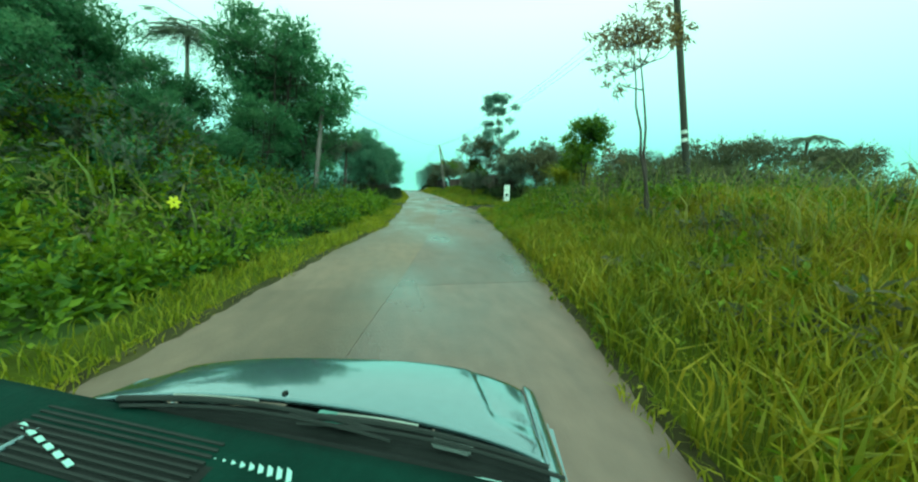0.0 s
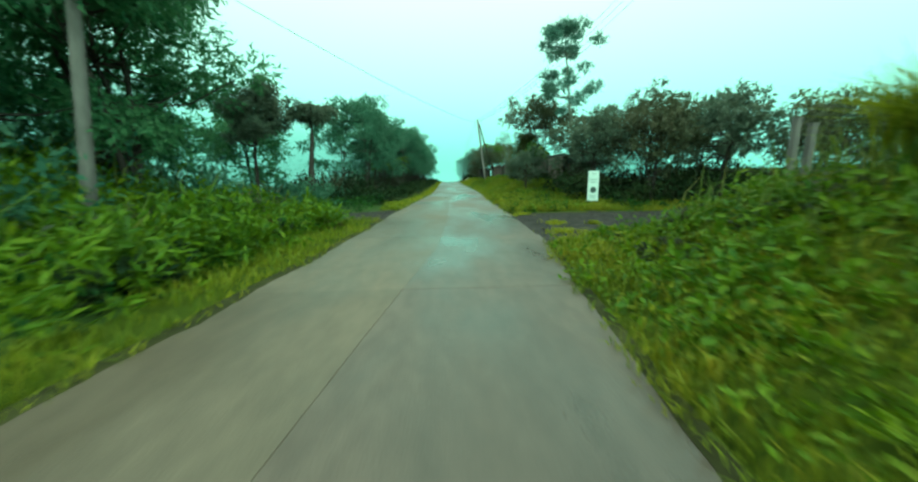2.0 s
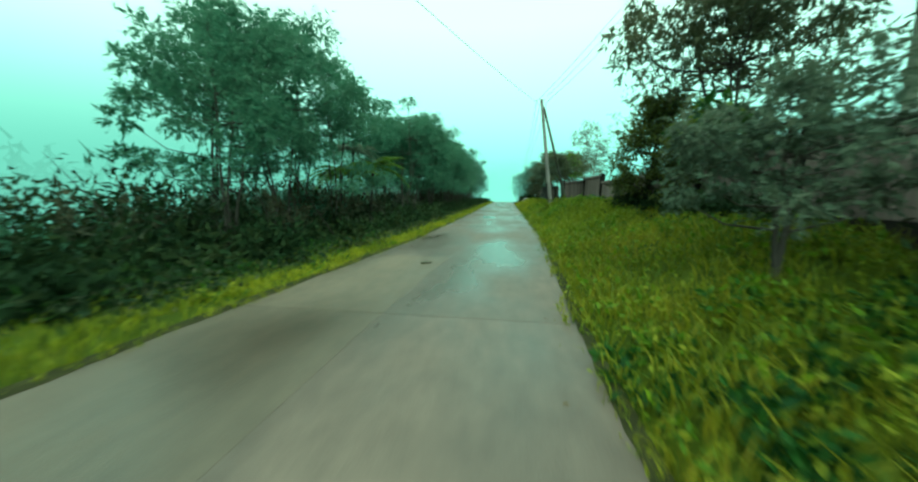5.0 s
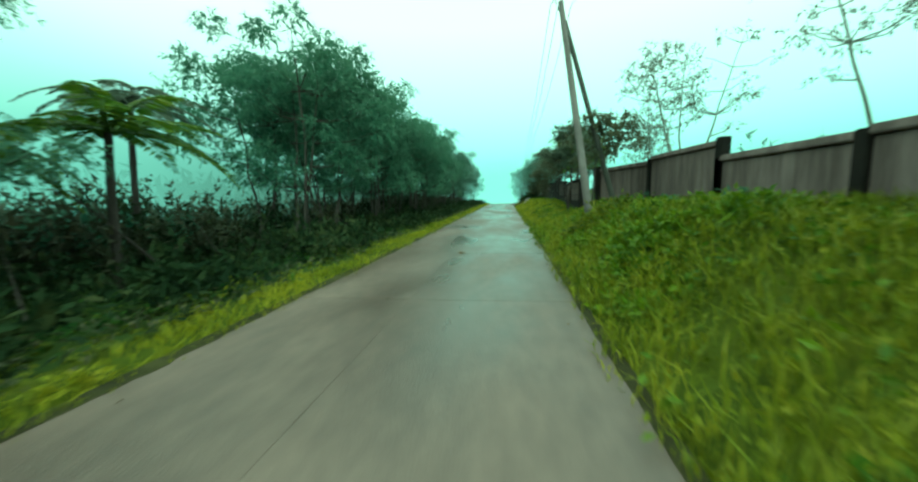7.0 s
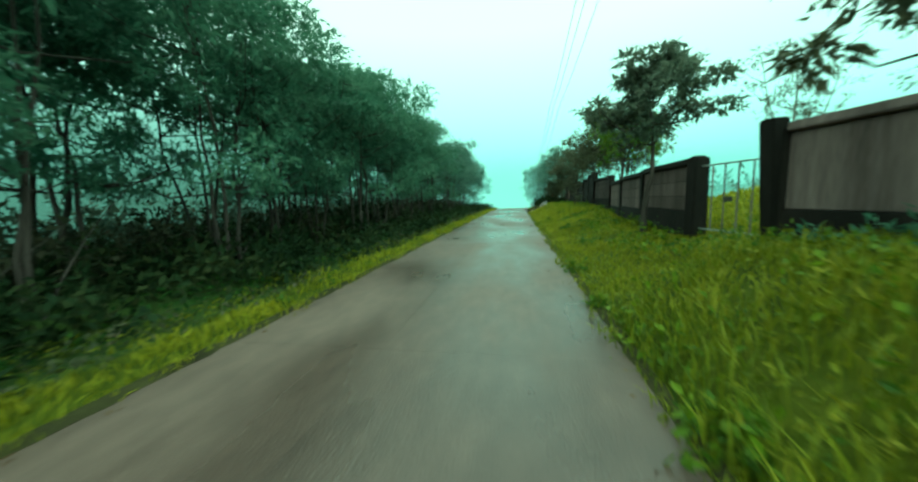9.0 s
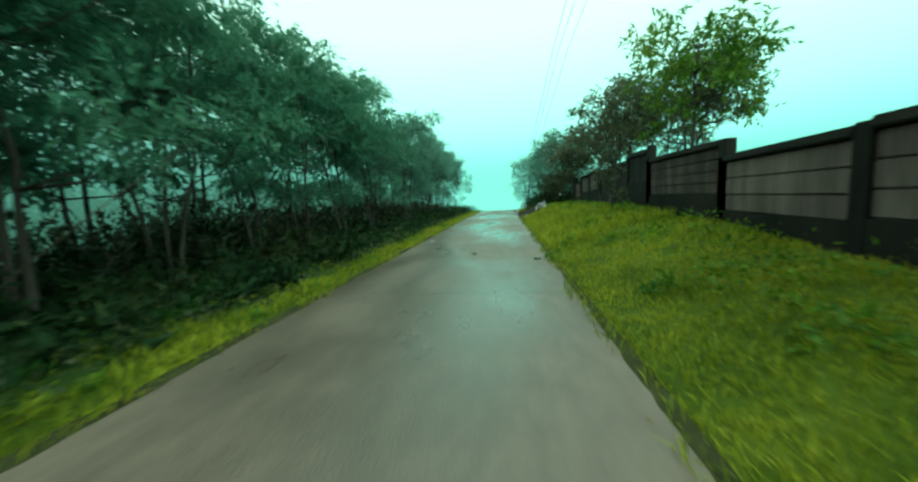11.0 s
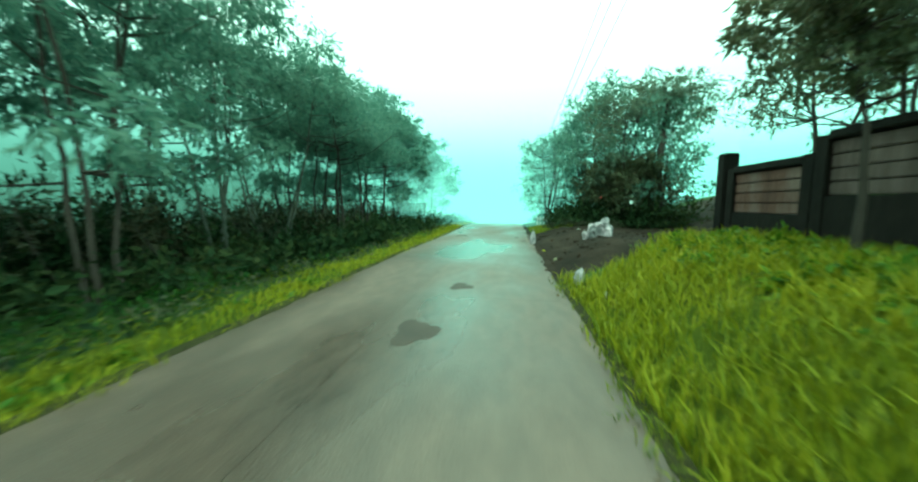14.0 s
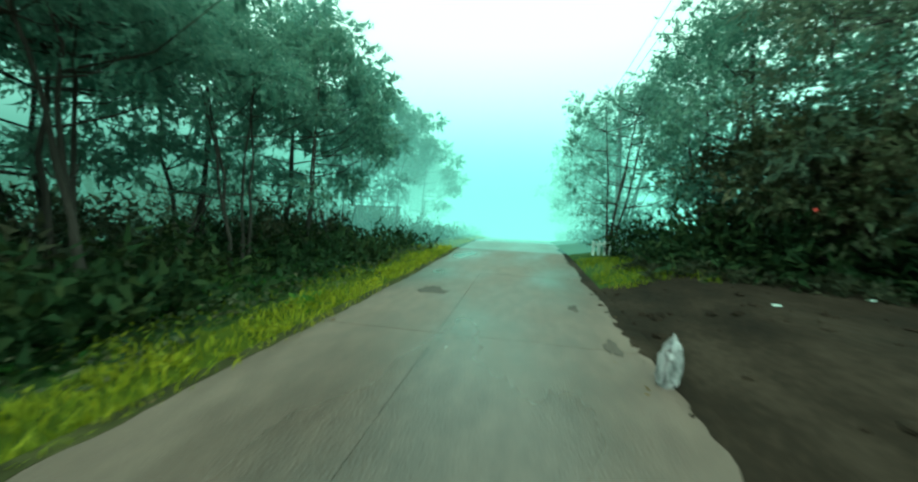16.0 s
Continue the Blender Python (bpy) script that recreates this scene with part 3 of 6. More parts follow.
Z = land(X, np.clip(Y, -60, 400))
Z[np.abs(X) > 200] = np.minimum(Z[np.abs(X) > 200], 2)
nx, ny = len(gx), len(gy)
I, J = np.meshgrid(np.arange(nx - 1), np.arange(ny - 1), indexing="ij")
faces = np.stack([I * ny + J, (I + 1) * ny + J, (I + 1) * ny + J + 1, I * ny + J + 1], -1).reshape(-1, 4)
ground = mesh_ob("ground", np.stack([X, Y, Z], -1).reshape(-1, 3), faces, M["soil"], smooth=True)
tagged(ground, "damp dark soil under grass and undergrowth along the road", "ground", kind="structure")
ground.data.materials.append(M["mud"])
ground.data.materials.append(M["gravel"])
cx, cy = X[:-1, :-1] + 0.2, Y[:-1, :-1] + 0.2
wob = 0.5 * ripple(cx * 1.5, cy * 1.5)
index = np.zeros(cx.shape, int)
index[(cx - edge_right(cy) > 0) & (cy > 92.7 + 0.9 * np.maximum(0, cx - 3.5) + 0.6 * wob) & (cy < np.where(cx < 5.2, np.where(cx < 2.6, 104.2, 105.4) - 0.75 * (cx - 1.4), 110) + wob) & (cx < 26)] = 1
index[(cx - edge_right(cy) > 0) & (cy > 22.5 + 0.6 * wob) & (cy < 29.0 + wob) & (cx < 26)] = 2
index[(edge_left(cy) - cx > 0) & (cy > 27.8 + wob) & (cy < 31.5 + wob) & (cx > -12)] = 2
ground.data.materials.append(M["turf"])
lawn = (cx - edge_right(cy) > 0) & (cx < 5.0) & (cy < 92.3)
index[(index == 0) & (lawn | ((edge_left(cy) - cx > 0) & (edge_left(cy) - cx < 1.0 + 0.4 * wob)))] = 3
ground.data.polygons.foreach_set("material_index", index.ravel())

# a glowing ring that stands in for the mist far off
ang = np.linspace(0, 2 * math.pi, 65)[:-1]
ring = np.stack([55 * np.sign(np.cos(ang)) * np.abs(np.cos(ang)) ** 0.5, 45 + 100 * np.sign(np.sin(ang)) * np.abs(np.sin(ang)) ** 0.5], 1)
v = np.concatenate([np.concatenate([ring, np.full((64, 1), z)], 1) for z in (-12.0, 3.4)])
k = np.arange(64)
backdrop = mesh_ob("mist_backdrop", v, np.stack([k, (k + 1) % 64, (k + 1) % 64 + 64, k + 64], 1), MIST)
tagged(backdrop, "pale cyan glowing backdrop closing the view in the distance", "mist", kind="structure")



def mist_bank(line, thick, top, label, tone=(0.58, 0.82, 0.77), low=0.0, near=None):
    """A glowing veil added beyond the roadside to stand in for mist, thinning upwards."""
    m = bpy.data.materials.new("haze sheet glow")
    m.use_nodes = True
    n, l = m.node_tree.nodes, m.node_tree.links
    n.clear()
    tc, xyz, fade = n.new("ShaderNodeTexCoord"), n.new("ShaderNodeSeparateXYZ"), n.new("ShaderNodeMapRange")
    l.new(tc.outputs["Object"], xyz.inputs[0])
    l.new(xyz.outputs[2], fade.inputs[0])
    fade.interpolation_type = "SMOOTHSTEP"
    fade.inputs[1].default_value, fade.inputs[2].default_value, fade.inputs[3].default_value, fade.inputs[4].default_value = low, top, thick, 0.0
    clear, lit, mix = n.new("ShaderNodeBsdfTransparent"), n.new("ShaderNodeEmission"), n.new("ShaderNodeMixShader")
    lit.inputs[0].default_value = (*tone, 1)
    if near:                                   # glow set paler at the near end, between y 48 and 70
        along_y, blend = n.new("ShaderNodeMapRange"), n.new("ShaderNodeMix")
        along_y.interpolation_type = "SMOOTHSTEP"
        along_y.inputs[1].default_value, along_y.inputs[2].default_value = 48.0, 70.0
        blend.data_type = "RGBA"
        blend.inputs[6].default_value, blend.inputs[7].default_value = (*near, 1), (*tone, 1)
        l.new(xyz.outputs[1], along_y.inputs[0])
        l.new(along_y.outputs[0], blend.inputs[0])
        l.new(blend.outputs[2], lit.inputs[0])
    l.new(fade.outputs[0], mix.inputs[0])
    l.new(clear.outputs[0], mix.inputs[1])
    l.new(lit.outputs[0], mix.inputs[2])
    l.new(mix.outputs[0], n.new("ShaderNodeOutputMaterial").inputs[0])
    n = len(line)
    v = np.concatenate([np.concatenate([line, np.full((n, 1), z)], 1) for z in (-9.0, top)])
    k = np.arange(n - 1)
    ob = mesh_ob("mist_bank", v, np.stack([k, k + 1, k + n + 1, k + n], 1), m)
    return tagged(ob, label, "mist", kind="structure")


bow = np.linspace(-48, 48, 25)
mist_bank(np.stack([bow * 0.6, 110 + 0.004 * bow * bow], 1), 0.22, 9.0, "thin glowing cyan sheet standing for mist across the far road")
mist_bank(np.stack([bow * 0.7, 115 + 0.004 * bow * bow], 1), 0.28, 10.0, "thin glowing cyan sheet standing for mist across the far road")
mist_bank(np.stack([bow, 120 + 0.004 * bow * bow], 1), 0.5, 11.0, "thin glowing cyan sheet standing for mist across the far road")
mist_bank(np.stack([bow, 131 + 0.004 * bow * bow], 1), 0.7, 12.0, "thin glowing cyan sheet standing for mist across the far road")
# dimmer glowing sheet, its tone set to fill the gaps between trunks
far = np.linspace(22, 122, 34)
mist_bank(np.stack([-14.6 - 0.8 * np.sin(far * 0.09) - 1.1 * np.maximum(0, 46 - far), far], 1), 0.9, 9.0, "glowing grey sheet standing for mist behind the tree row", (0.125, 0.17, 0.145), 2.0, (0.37, 0.54, 0.50))
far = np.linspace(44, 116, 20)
mist_bank(np.stack([17.5 + 0.8 * np.sin(far * 0.11), far], 1), 0.7, 8.0, "pale glowing sheet standing for mist behind the wall", (0.42, 0.64, 0.60))

# the concrete road in cast slabs, two lanes side by side
road = thing("road", Matrix(), "damp worn concrete road cast in slabs with a lengthwise joint", "road", kind="structure")


def strip(name, ys, left, right, z0, z1, mat, parent):
    xl, xr, z = left(ys), right(ys), road_z(ys)
    n = len(ys)
    v = np.concatenate([np.stack([xl, ys, z + z1], 1), np.stack([xr, ys, z + z1], 1), np.stack([xr, ys, z + z0], 1), np.stack([xl, ys, z + z0], 1)])
    i = np.arange(n - 1)
    f = [np.stack([a * n + i, b * n + i, b * n + i + 1, a * n + i + 1], 1) for a, b in ((0, 1), (1, 2), (2, 3), (3, 0))]
    f.append(np.array([[0, 3 * n, 2 * n, n], [n - 1, 2 * n - 1, 3 * n - 1, 4 * n - 1]]))
    return mesh_ob(name, v, np.concatenate(f), mat, parent)


def middle(y):
    return edge_right(y) - 2.62


strip("roadbed", np.arange(-40, 300, 2.0), lambda y: edge_left(y) + 0.01, lambda y: edge_right(y) - 0.01, -0.15, -0.012, M["joint"], road)
step = 4.5
for k in range(-4, 36):
    y0, y1 = k * step + 1.2, (k + 1) * step + 1.194
    ys = np.linspace(y0, y1, 4)
    jag = 0.04 * math.sin(k * 2.1)
    strip("slab", ys, lambda y: middle(y) + 0.002, lambda y: edge_right(y) + jag + 0.05 * np.sin(y * 3.1) * np.sin(y * 1.3), -0.14, 0.002 * math.sin(k * 1.7), M["concrete"], road)
    strip("slab", ys, lambda y: edge_left(y) - jag + 0.05 * np.sin(y * 2.7), lambda y: middle(y) - 0.002, -0.14, 0.002 * math.sin(k * 2.3 + 1), M["concrete_pale" if k < 9 else "concrete"], road)
strip("slab", np.arange(163.5, 300, 3.0), lambda y: edge_left(y), lambda y: edge_right(y), -0.14, 0, M["concrete"], road)


# dark soil and moss creeping over both edges of the concrete
def fringe(name, y0, y1, side, width, label, seed, mat="fringe"):
    g = np.random.default_rng(seed)
    ys = np.arange(y0, y1, 0.16)
    w = width * (0.45 + 0.55 * np.sin(ys * 0.9 + seed) ** 2) * g.uniform(0.35, 1.25, len(ys))
    edge = edge_right(ys) + 0.1 if side > 0 else edge_left(ys) - 0.1
    inner = edge - side * (0.1 + w)
    z = road_z(ys)
    n = len(ys)
    v = np.concatenate([np.stack([edge, ys, z + 0.03], 1), np.stack([(edge + inner) / 2, ys, z + 0.016], 1), np.stack([inner, ys, z + 0.004], 1), np.stack([edge, ys, z - 0.06], 1), np.stack([inner, ys, z - 0.06], 1)])
    i = np.arange(n - 1)
    f = np.concatenate([np.stack([a * n + i, b * n + i, b * n + i + 1, a * n + i + 1], 1) for a, b in ((0, 1), (1, 2), (2, 4), (4, 3), (3, 0))])
    return tagged(mesh_ob(name, v, f, M[mat]), label, "soil", kind="stuff")


fringe("soil_fringe", -3, 27.5, -1, 0.12, "dark soil creeping over the road edge", 1)
fringe("soil_fringe", 31.5, 126, -1, 0.07, "dark soil and leaf litter over the road edge", 2)
fringe("soil_fringe", -3, 22.6, 1, 0.05, "dark mossy soil along the broken road edge", 3)
fringe("soil_fringe", 29.5, 92.4, 1, 0.04, "dark mossy soil along the broken road edge", 4)
fringe("soil_fringe", 92.4, 112, 1, 0.14, "wet mud washed over the road edge", 5, "mud")


# ---- trees ----
def tree_parts(seed, height, base, radius, stems=1, lean=0.12, clumps=26, per=170, leaf=0.22, droop=0.5, spread=0.55, flat=0.75, thick=0.11, start=0.0, shear=(0, 0), slim=0.45):
    """Limbs (lines and radii) and leaves of a tree at the origin. base: height of the crown's foot; flat: how low the clumps are."""
    g = np.random.default_rng(seed)
    lines, tips = [], []
    for s in range(stems):
        a = g.uniform(0, 6.28)
        foot = np.array([math.cos(a), math.sin(a), 0]) * start * (stems > 1)
        d = np.array([math.cos(a) * lean * g.uniform(0.4, 1.6), math.sin(a) * lean * g.uniform(0.4, 1.6), 1.0])
        h = height * g.uniform(0.8, 0.97) * 0.9
        t = np.linspace(0, 1, 9)
        bend = np.cumsum(g.normal(0, 0.06, (9, 2)), axis=0) * height * 0.12
        pts = foot + d * (t * h)[:, None]
        pts[:, :2] += bend - bend[0]
        lines.append((pts - np.array([0, 0, 0.3]) * (t[:, None] < 0.05), thick / math.sqrt(stems) * (1 - 0.85 * t) * (1 + 0.35 * np.exp(-t * 14))))
        n = max(3, clumps // stems)
        for k in range(n):
            u = g.uniform(0, 1) ** 0.8
            z = base + (h * 1.0 - base) * u
            i = min(7, int(z / h * 8))
            root = pts[i] + (pts[i + 1] - pts[i]) * 0.5
            root = root.copy()
            prof = radius * (0.45 + 0.75 * math.sin(math.pi * min(1, 0.25 + 0.72 * u))) * g.uniform(0.35, 1.0)
            b = g.uniform(0, 6.28)
            end = root + np.array([math.cos(b) * prof, math.sin(b) * prof, g.uniform(0.1, 0.5) * prof + 0.15])
            mid = (root + end) / 2 + np.array([0, 0, -0.12 * prof]) + g.normal(0, 0.06, 3)
            r0 = thick * 0.42 * (1 - 0.75 * z / h) / math.sqrt(stems) + 0.008
            lines.append((np.stack([root, mid, end]), [r0, r0 * 0.65, r0 * 0.2]))
            tips.append((end, prof))
        tips.append((pts[-1], radius * 0.5))
    at = np.array([e for e, _ in tips])
    sc = spread * g.uniform(0.75, 1.25, len(at))
    rad = np.stack([sc, sc, sc * flat], 1)
    if leaf > 0.28:
        v, q = sprays(at, rad, max(3, round(per / 5)), 5, leaf, droop, g, slim=slim, kite=True)
    else:
        v, q = sprays(at, rad, max(3, round(per * 1.6 / 9)), 9, leaf * 0.8, droop, g, slim=slim)
    for p in [v] + [k for k, _ in lines]:
        p[:, 0] += shear[0] * p[:, 2]
        p[:, 1] += shear[1] * p[:, 2]
    return lines, (v, q)


def tree(name, x, y, label, mat, bark, seed, category="tree", group="", z=None, **kw):
    ob = thing(name, pose(x, y, (land(x, y) if z is None else z) - 0.05), label, category, group)
    lines, (v, q) = tree_parts(seed, **kw)
    v1, q1 = tubes([k for k in lines if len(k[0]) > 3], 7)
    v2, q2 = tubes([k for k in lines if len(k[0]) <= 3], 4)
    mesh_ob("trunk", np.concatenate([v1, v2]), np.concatenate([q1, q2 + len(v1)]), bark, ob, smooth=True)
    mesh_ob("crown", v, q, mat, ob)
    return ob


def again(proto, x, y, size, turn, label="", high=1.0):
    ob = copy_thing(proto, pose(x, y, float(land(x, y)) - 0.05, 0, 0, turn) @ Matrix.Diagonal((size, size, size * high, 1)))
    return tagged(ob, label)


# the row of roadside trees: four grown, the rest alike
ROW = "dark feathery evergreen tree with thin stems in a roadside row"
row = [
    tree("roadside_tree", -7.6, 57.2, ROW, M["leaf"], M["bark"], 11, group="roadside row of trees", height=9.2, base=2.0, radius=2.5, stems=3, clumps=36, per=235, leaf=0.19, slim=0.38, droop=0.8, spread=0.84, flat=0.7, thick=0.11, start=0.25),
    tree("roadside_tree", -7.2, 64.0, ROW, M["leaf"], M["bark"], 12, group="roadside row of trees", height=8.6, base=1.9, radius=2.6, stems=4, clumps=36, per=235, leaf=0.19, slim=0.36, droop=0.8, spread=0.84, flat=0.7, thick=0.105, lean=0.2, start=0.3),
    tree("roadside_tree", -6.9, 70.6, ROW, M["leaf"], M["bark"], 13, group="roadside row of trees", height=8.2, base=1.8, radius=2.5, stems=2, clumps=36, per=235, leaf=0.19, slim=0.38, droop=0.8, spread=0.82, flat=0.7, thick=0.095, start=0.2),
    tree("roadside_tree", -9.3, 47.2, ROW, M["leaf"], M["bark"], 14, group="roadside row of trees", height=9.5, base=2.1, radius=2.4, stems=3, clumps=36, per=235, leaf=0.19, slim=0.38, droop=0.7, spread=0.82, flat=0.7, thick=0.095, start=0.2),
    tree("roadside_tree", -10.6, 75.0, ROW, M["leaf"], M["bark"], 15, group="roadside row of trees", height=9.0, base=1.8, radius=2.6, stems=2, clumps=38, per=170, leaf=0.25, spread=0.86, flat=0.7, thick=0.10, start=0.2),
    tree("roadside_tree", -7.4, 96.0, "airy grey green tree with pale thin stems in a roadside row", M["leaf_haze"], M["bark_mid"], 16, group="roadside row of trees", height=8.6, base=3.0, radius=2.2, stems=4, clumps=24, per=190, leaf=0.19, slim=0.38, droop=0.5, spread=0.8, flat=0.62, thick=0.09, lean=0.2, start=0.3),
]


def leafed(ob, mat, label=""):
    """Gives one tree another leaf material; the paler ones carry haze by distance."""
    for k in ob.children:
        if k.name.startswith("crown"):
            k.material_slots[0].link = "OBJECT"
            k.material_slots[0].material = mat
    return tagged(ob, label)


g = np.random.default_rng(3)
spots = [(-8.4, 41.8, 0.8), (-10.8, 44.0, 0.95), (-8.4, 44.6, 0.9), (-9.6, 58.6, 0.97), (-7.9, 60.4, 1.0), (-7.6, 66.6, 0.95), (-10.6, 62.5, 1.0), (-7.9, 47.8, 0.8), (-8.9, 62.0, 0.9), (-9.3, 65.4, 0.95), (-9.0, 68.6, 0.9), (-8.8, 100.8, 0.95), (-9.4, 104.0, 1.0)]
yy = 68.4
while yy < 128:
    spots.append((-7.1 + g.uniform(-0.6, 0.6) - 0.2 * (yy > 92) - 0.9 * (yy > 104), yy, g.uniform(0.86, 1.04) - 0.08 * (yy > 97)))
    if len(spots) % 3 == 0:
        spots.append((-10.4 + g.uniform(-0.8, 0.9), yy + 1.3, g.uniform(0.9, 1.1)))
    yy += 2.75 if yy < 88 else 3.3 if yy < 106 else 4.4
for i, (x, y, s) in enumerate(spots):
    if abs(y - 96.0) < 1.2 and x > -9:
        continue
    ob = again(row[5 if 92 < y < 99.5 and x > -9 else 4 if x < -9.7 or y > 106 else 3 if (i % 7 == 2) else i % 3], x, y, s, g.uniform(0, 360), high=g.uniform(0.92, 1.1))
    # leaves pale with distance along the road: haze put into their colour
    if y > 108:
        leafed(ob, M["leaf_far_haze"], "feathery evergreen tree with far haze in its leaf colour")
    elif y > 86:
        leafed(ob, M["leaf_haze"], "grey green feathery evergreen tree with haze in its leaf colour")

# trees on the hillside at the start
HILL = "broad dark hillside tree above dense undergrowth"
hill = [
    tree("hillside_tree", -12.0, 25.2, HILL, M["leaf_hill"], M["bark"], 21, group="hillside trees", height=10.2, base=0.8, radius=2.9, stems=3, clumps=50, per=270, leaf=0.19, spread=0.92, droop=0.2, thick=0.14, lean=0.16),
    tree("hillside_tree", -18.6, 14.4, HILL, M["leaf_hill"], M["bark"], 22, group="hillside trees", height=5.2, base=0.7, radius=2.3, stems=2, clumps=40, per=260, leaf=0.19, spread=0.85, droop=0.2, thick=0.12),
    tree("hillside_tree", -19.6, 23.0, HILL, M["leaf_hill"], M["bark"], 23, group="hillside trees", height=5.6, base=0.7, radius=2.3, stems=2, clumps=40, per=200, leaf=0.22, spread=0.9, droop=0.2, thick=0.12),
]
for x, y, s, k in [(-17.0, 12.0, 0.75, 1), (-19.0, 8.0, 0.8, 1), (-17.6, 17.6, 0.8, 1), (-20.5, 15.0, 0.95, 1), (-20.2, 19.2, 0.9, 1), (-14.4, 10.6, 0.6, 1), (-16.6, 8.6, 0.7, 1),
                   (-13.6, 15.2, 0.42, 1), (-12.2, 17.6, 0.45, 1), (-15.2, 20.0, 0.6, 1), (-12.9, 27.4, 0.75, 1), (-11.9, 22.4, 1.1, 0), (-10.5, 24.4, 1.15, 0), (-11.6, 19.4, 0.5, 0),
                   (-13.6, 35.8, 1.0, 1), (-13.0, 26.5, 0.9, 0)]:
    again(hill[2 if x < -13.2 else k], x, y, s, g.uniform(0, 360))
tree("slender_tree", -10.7, 30.8, "round-crowned grey green tree beside a dirt driveway", M["leaf_grey"], M["bark"], 24, height=6.4, base=2.8, radius=1.45, clumps=36, per=270, leaf=0.17, spread=0.58, droop=0.3)
tree("leaning_tree", -9.9, 34.7, "narrow tree with a dark vine-wrapped trunk", M["leaf_grey"], M["bark"], 25, height=6.5, base=4.4, radius=0.95, clumps=22, per=200, leaf=0.22, spread=0.5, droop=0.8, thick=0.24)


def frond(root, a, length, rise, sag, g, n=26, leaf=0.5, width=0.05):
    """One palm or fern frond: its rib and the leaflets on both sides."""
    t = np.linspace(0, 1, 10)
    d = np.array([math.cos(a), math.sin(a), 0])
    pts = root + d * (t * length * 0.92)[:, None] + np.array([0, 0, 1.0]) * (rise * t - sag * t * t)[:, None]
    u = np.repeat(np.linspace(0.12, 1, n), 2)
    at = np.stack([np.interp(u, t, pts[:, k]) for k in range(3)], 1)
    side = np.tile([1, -1], n)[:, None] * np.array([-d[1], d[0], 0])
    size = leaf * np.sin(math.pi * (0.12 + 0.82 * u)) * g.uniform(0.85, 1.1, 2 * n)
    return (pts, 0.025 * (1 - 0.85 * t) + 0.004), leaves(at, side + d * 0.55 + np.array([0, 0, -0.35]), size, size * 0 + width, g)


def palm(name, x, y, label, seed, height, count, length, leaf, mat, bark, thick=0.12, rise=0.9, sag=1.6, n=26, width=0.05, category="palm", lean=0.05, z=None):
    g = np.random.default_rng(seed)
    ob = thing(name, pose(x, y, (float(land(x, y)) if z is None else z) - 0.05), label, category)
    t = np.linspace(0, 1, 12)
    pts = np.stack([lean * height * t * t, 0.4 * lean * height * t, height * t], 1)
    rad = thick * (1 - 0.3 * t) * (1 + 0.06 * np.sin(t * 90))
    mesh_ob("trunk", *tubes([(pts, rad)], 8), bark, ob, smooth=True)
    for k in range(count):
        a = k * 2.399 + g.uniform(-0.3, 0.3)
        up = g.uniform(0.3, 1.2)
        rib, (v, q) = frond(pts[-1], a, length * g.uniform(0.8, 1.1), rise * up * length * 0.5, sag * length * 0.4 * g.uniform(0.7, 1.2), g, n, leaf, width)
        rv, rq = tubes([rib], 4)
        mesh_ob("frond", np.concatenate([v, rv]), np.concatenate([q, rq + len(v)]), mat, ob)
    return ob


palm("coconut_palm", -17.0, 24.0, "tall hazy coconut palm above the hillside trees", 31, 6.9, 30, 2.8, 0.8, M["leaf_grey"], M["bark_pale"], 0.14, 1.5, 2.1)
palm("tree_fern", -7.6, 51.2, "tree fern with wide lacy fronds over a slim trunk", 32, 3.1, 20, 2.1, 0.42, M["leaf_bright"], M["bark"], 0.09, 1.25, 1.7, 34, 0.06, "fern")
palm("tree_fern", -8.5, 49.4, "tree fern with wide lacy fronds over a slim trunk", 33, 2.6, 18, 1.9, 0.42, M["leaf_bright"], M["bark"], 0.09, 1.25, 1.7, 34, 0.06, "fern")
palm("tree_fern", -9.8, 53.5, "pale tree fern standing among dark undergrowth", 34, 4.2, 18, 2.0, 0.42, M["leaf_grey"], M["bark"], 0.09, 1.25, 1.7, 34, 0.06, "fern")
palm("feather_palm", 7.1, 103.5, "grey green feather palm among dark roadside trees", 35, 6.0, 17, 2.6, 0.6, M["leaf_grey"], M["bark"], 0.16, 1.3, 1.4)
palm("distant_palm", 25.0, 22.0, "hazy palm on a low rise beyond the grass bank", 36, 5.0, 13, 2.2, 0.6, M["leaf_grey"], M["bark"], 0.15)

# trees and shrubs on the other side
tree("sapling", 1.38, 7.95, "slim forked sapling with sparse reddish leaves in tall grass", M["leaf_dry"], M["bark"], 41, height=5.8, base=3.5, radius=1.2, stems=2, clumps=28, per=60, leaf=0.12, spread=0.4, droop=0.3, thick=0.07, lean=0.05, start=0.02, shear=(-0.12, 0.2))
tree("round_shrub", 3.7, 15.5, "rounded yellow green shrub on the grass bank", M["leaf_bright"], M["bark"], 42, "shrub", height=3.6, base=0.7, radius=0.85, stems=3, clumps=44, per=160, leaf=0.14, spread=0.5, droop=-0.2, thick=0.07, lean=0.05)
SCRUB = "tangled olive shrub on top of the bank"
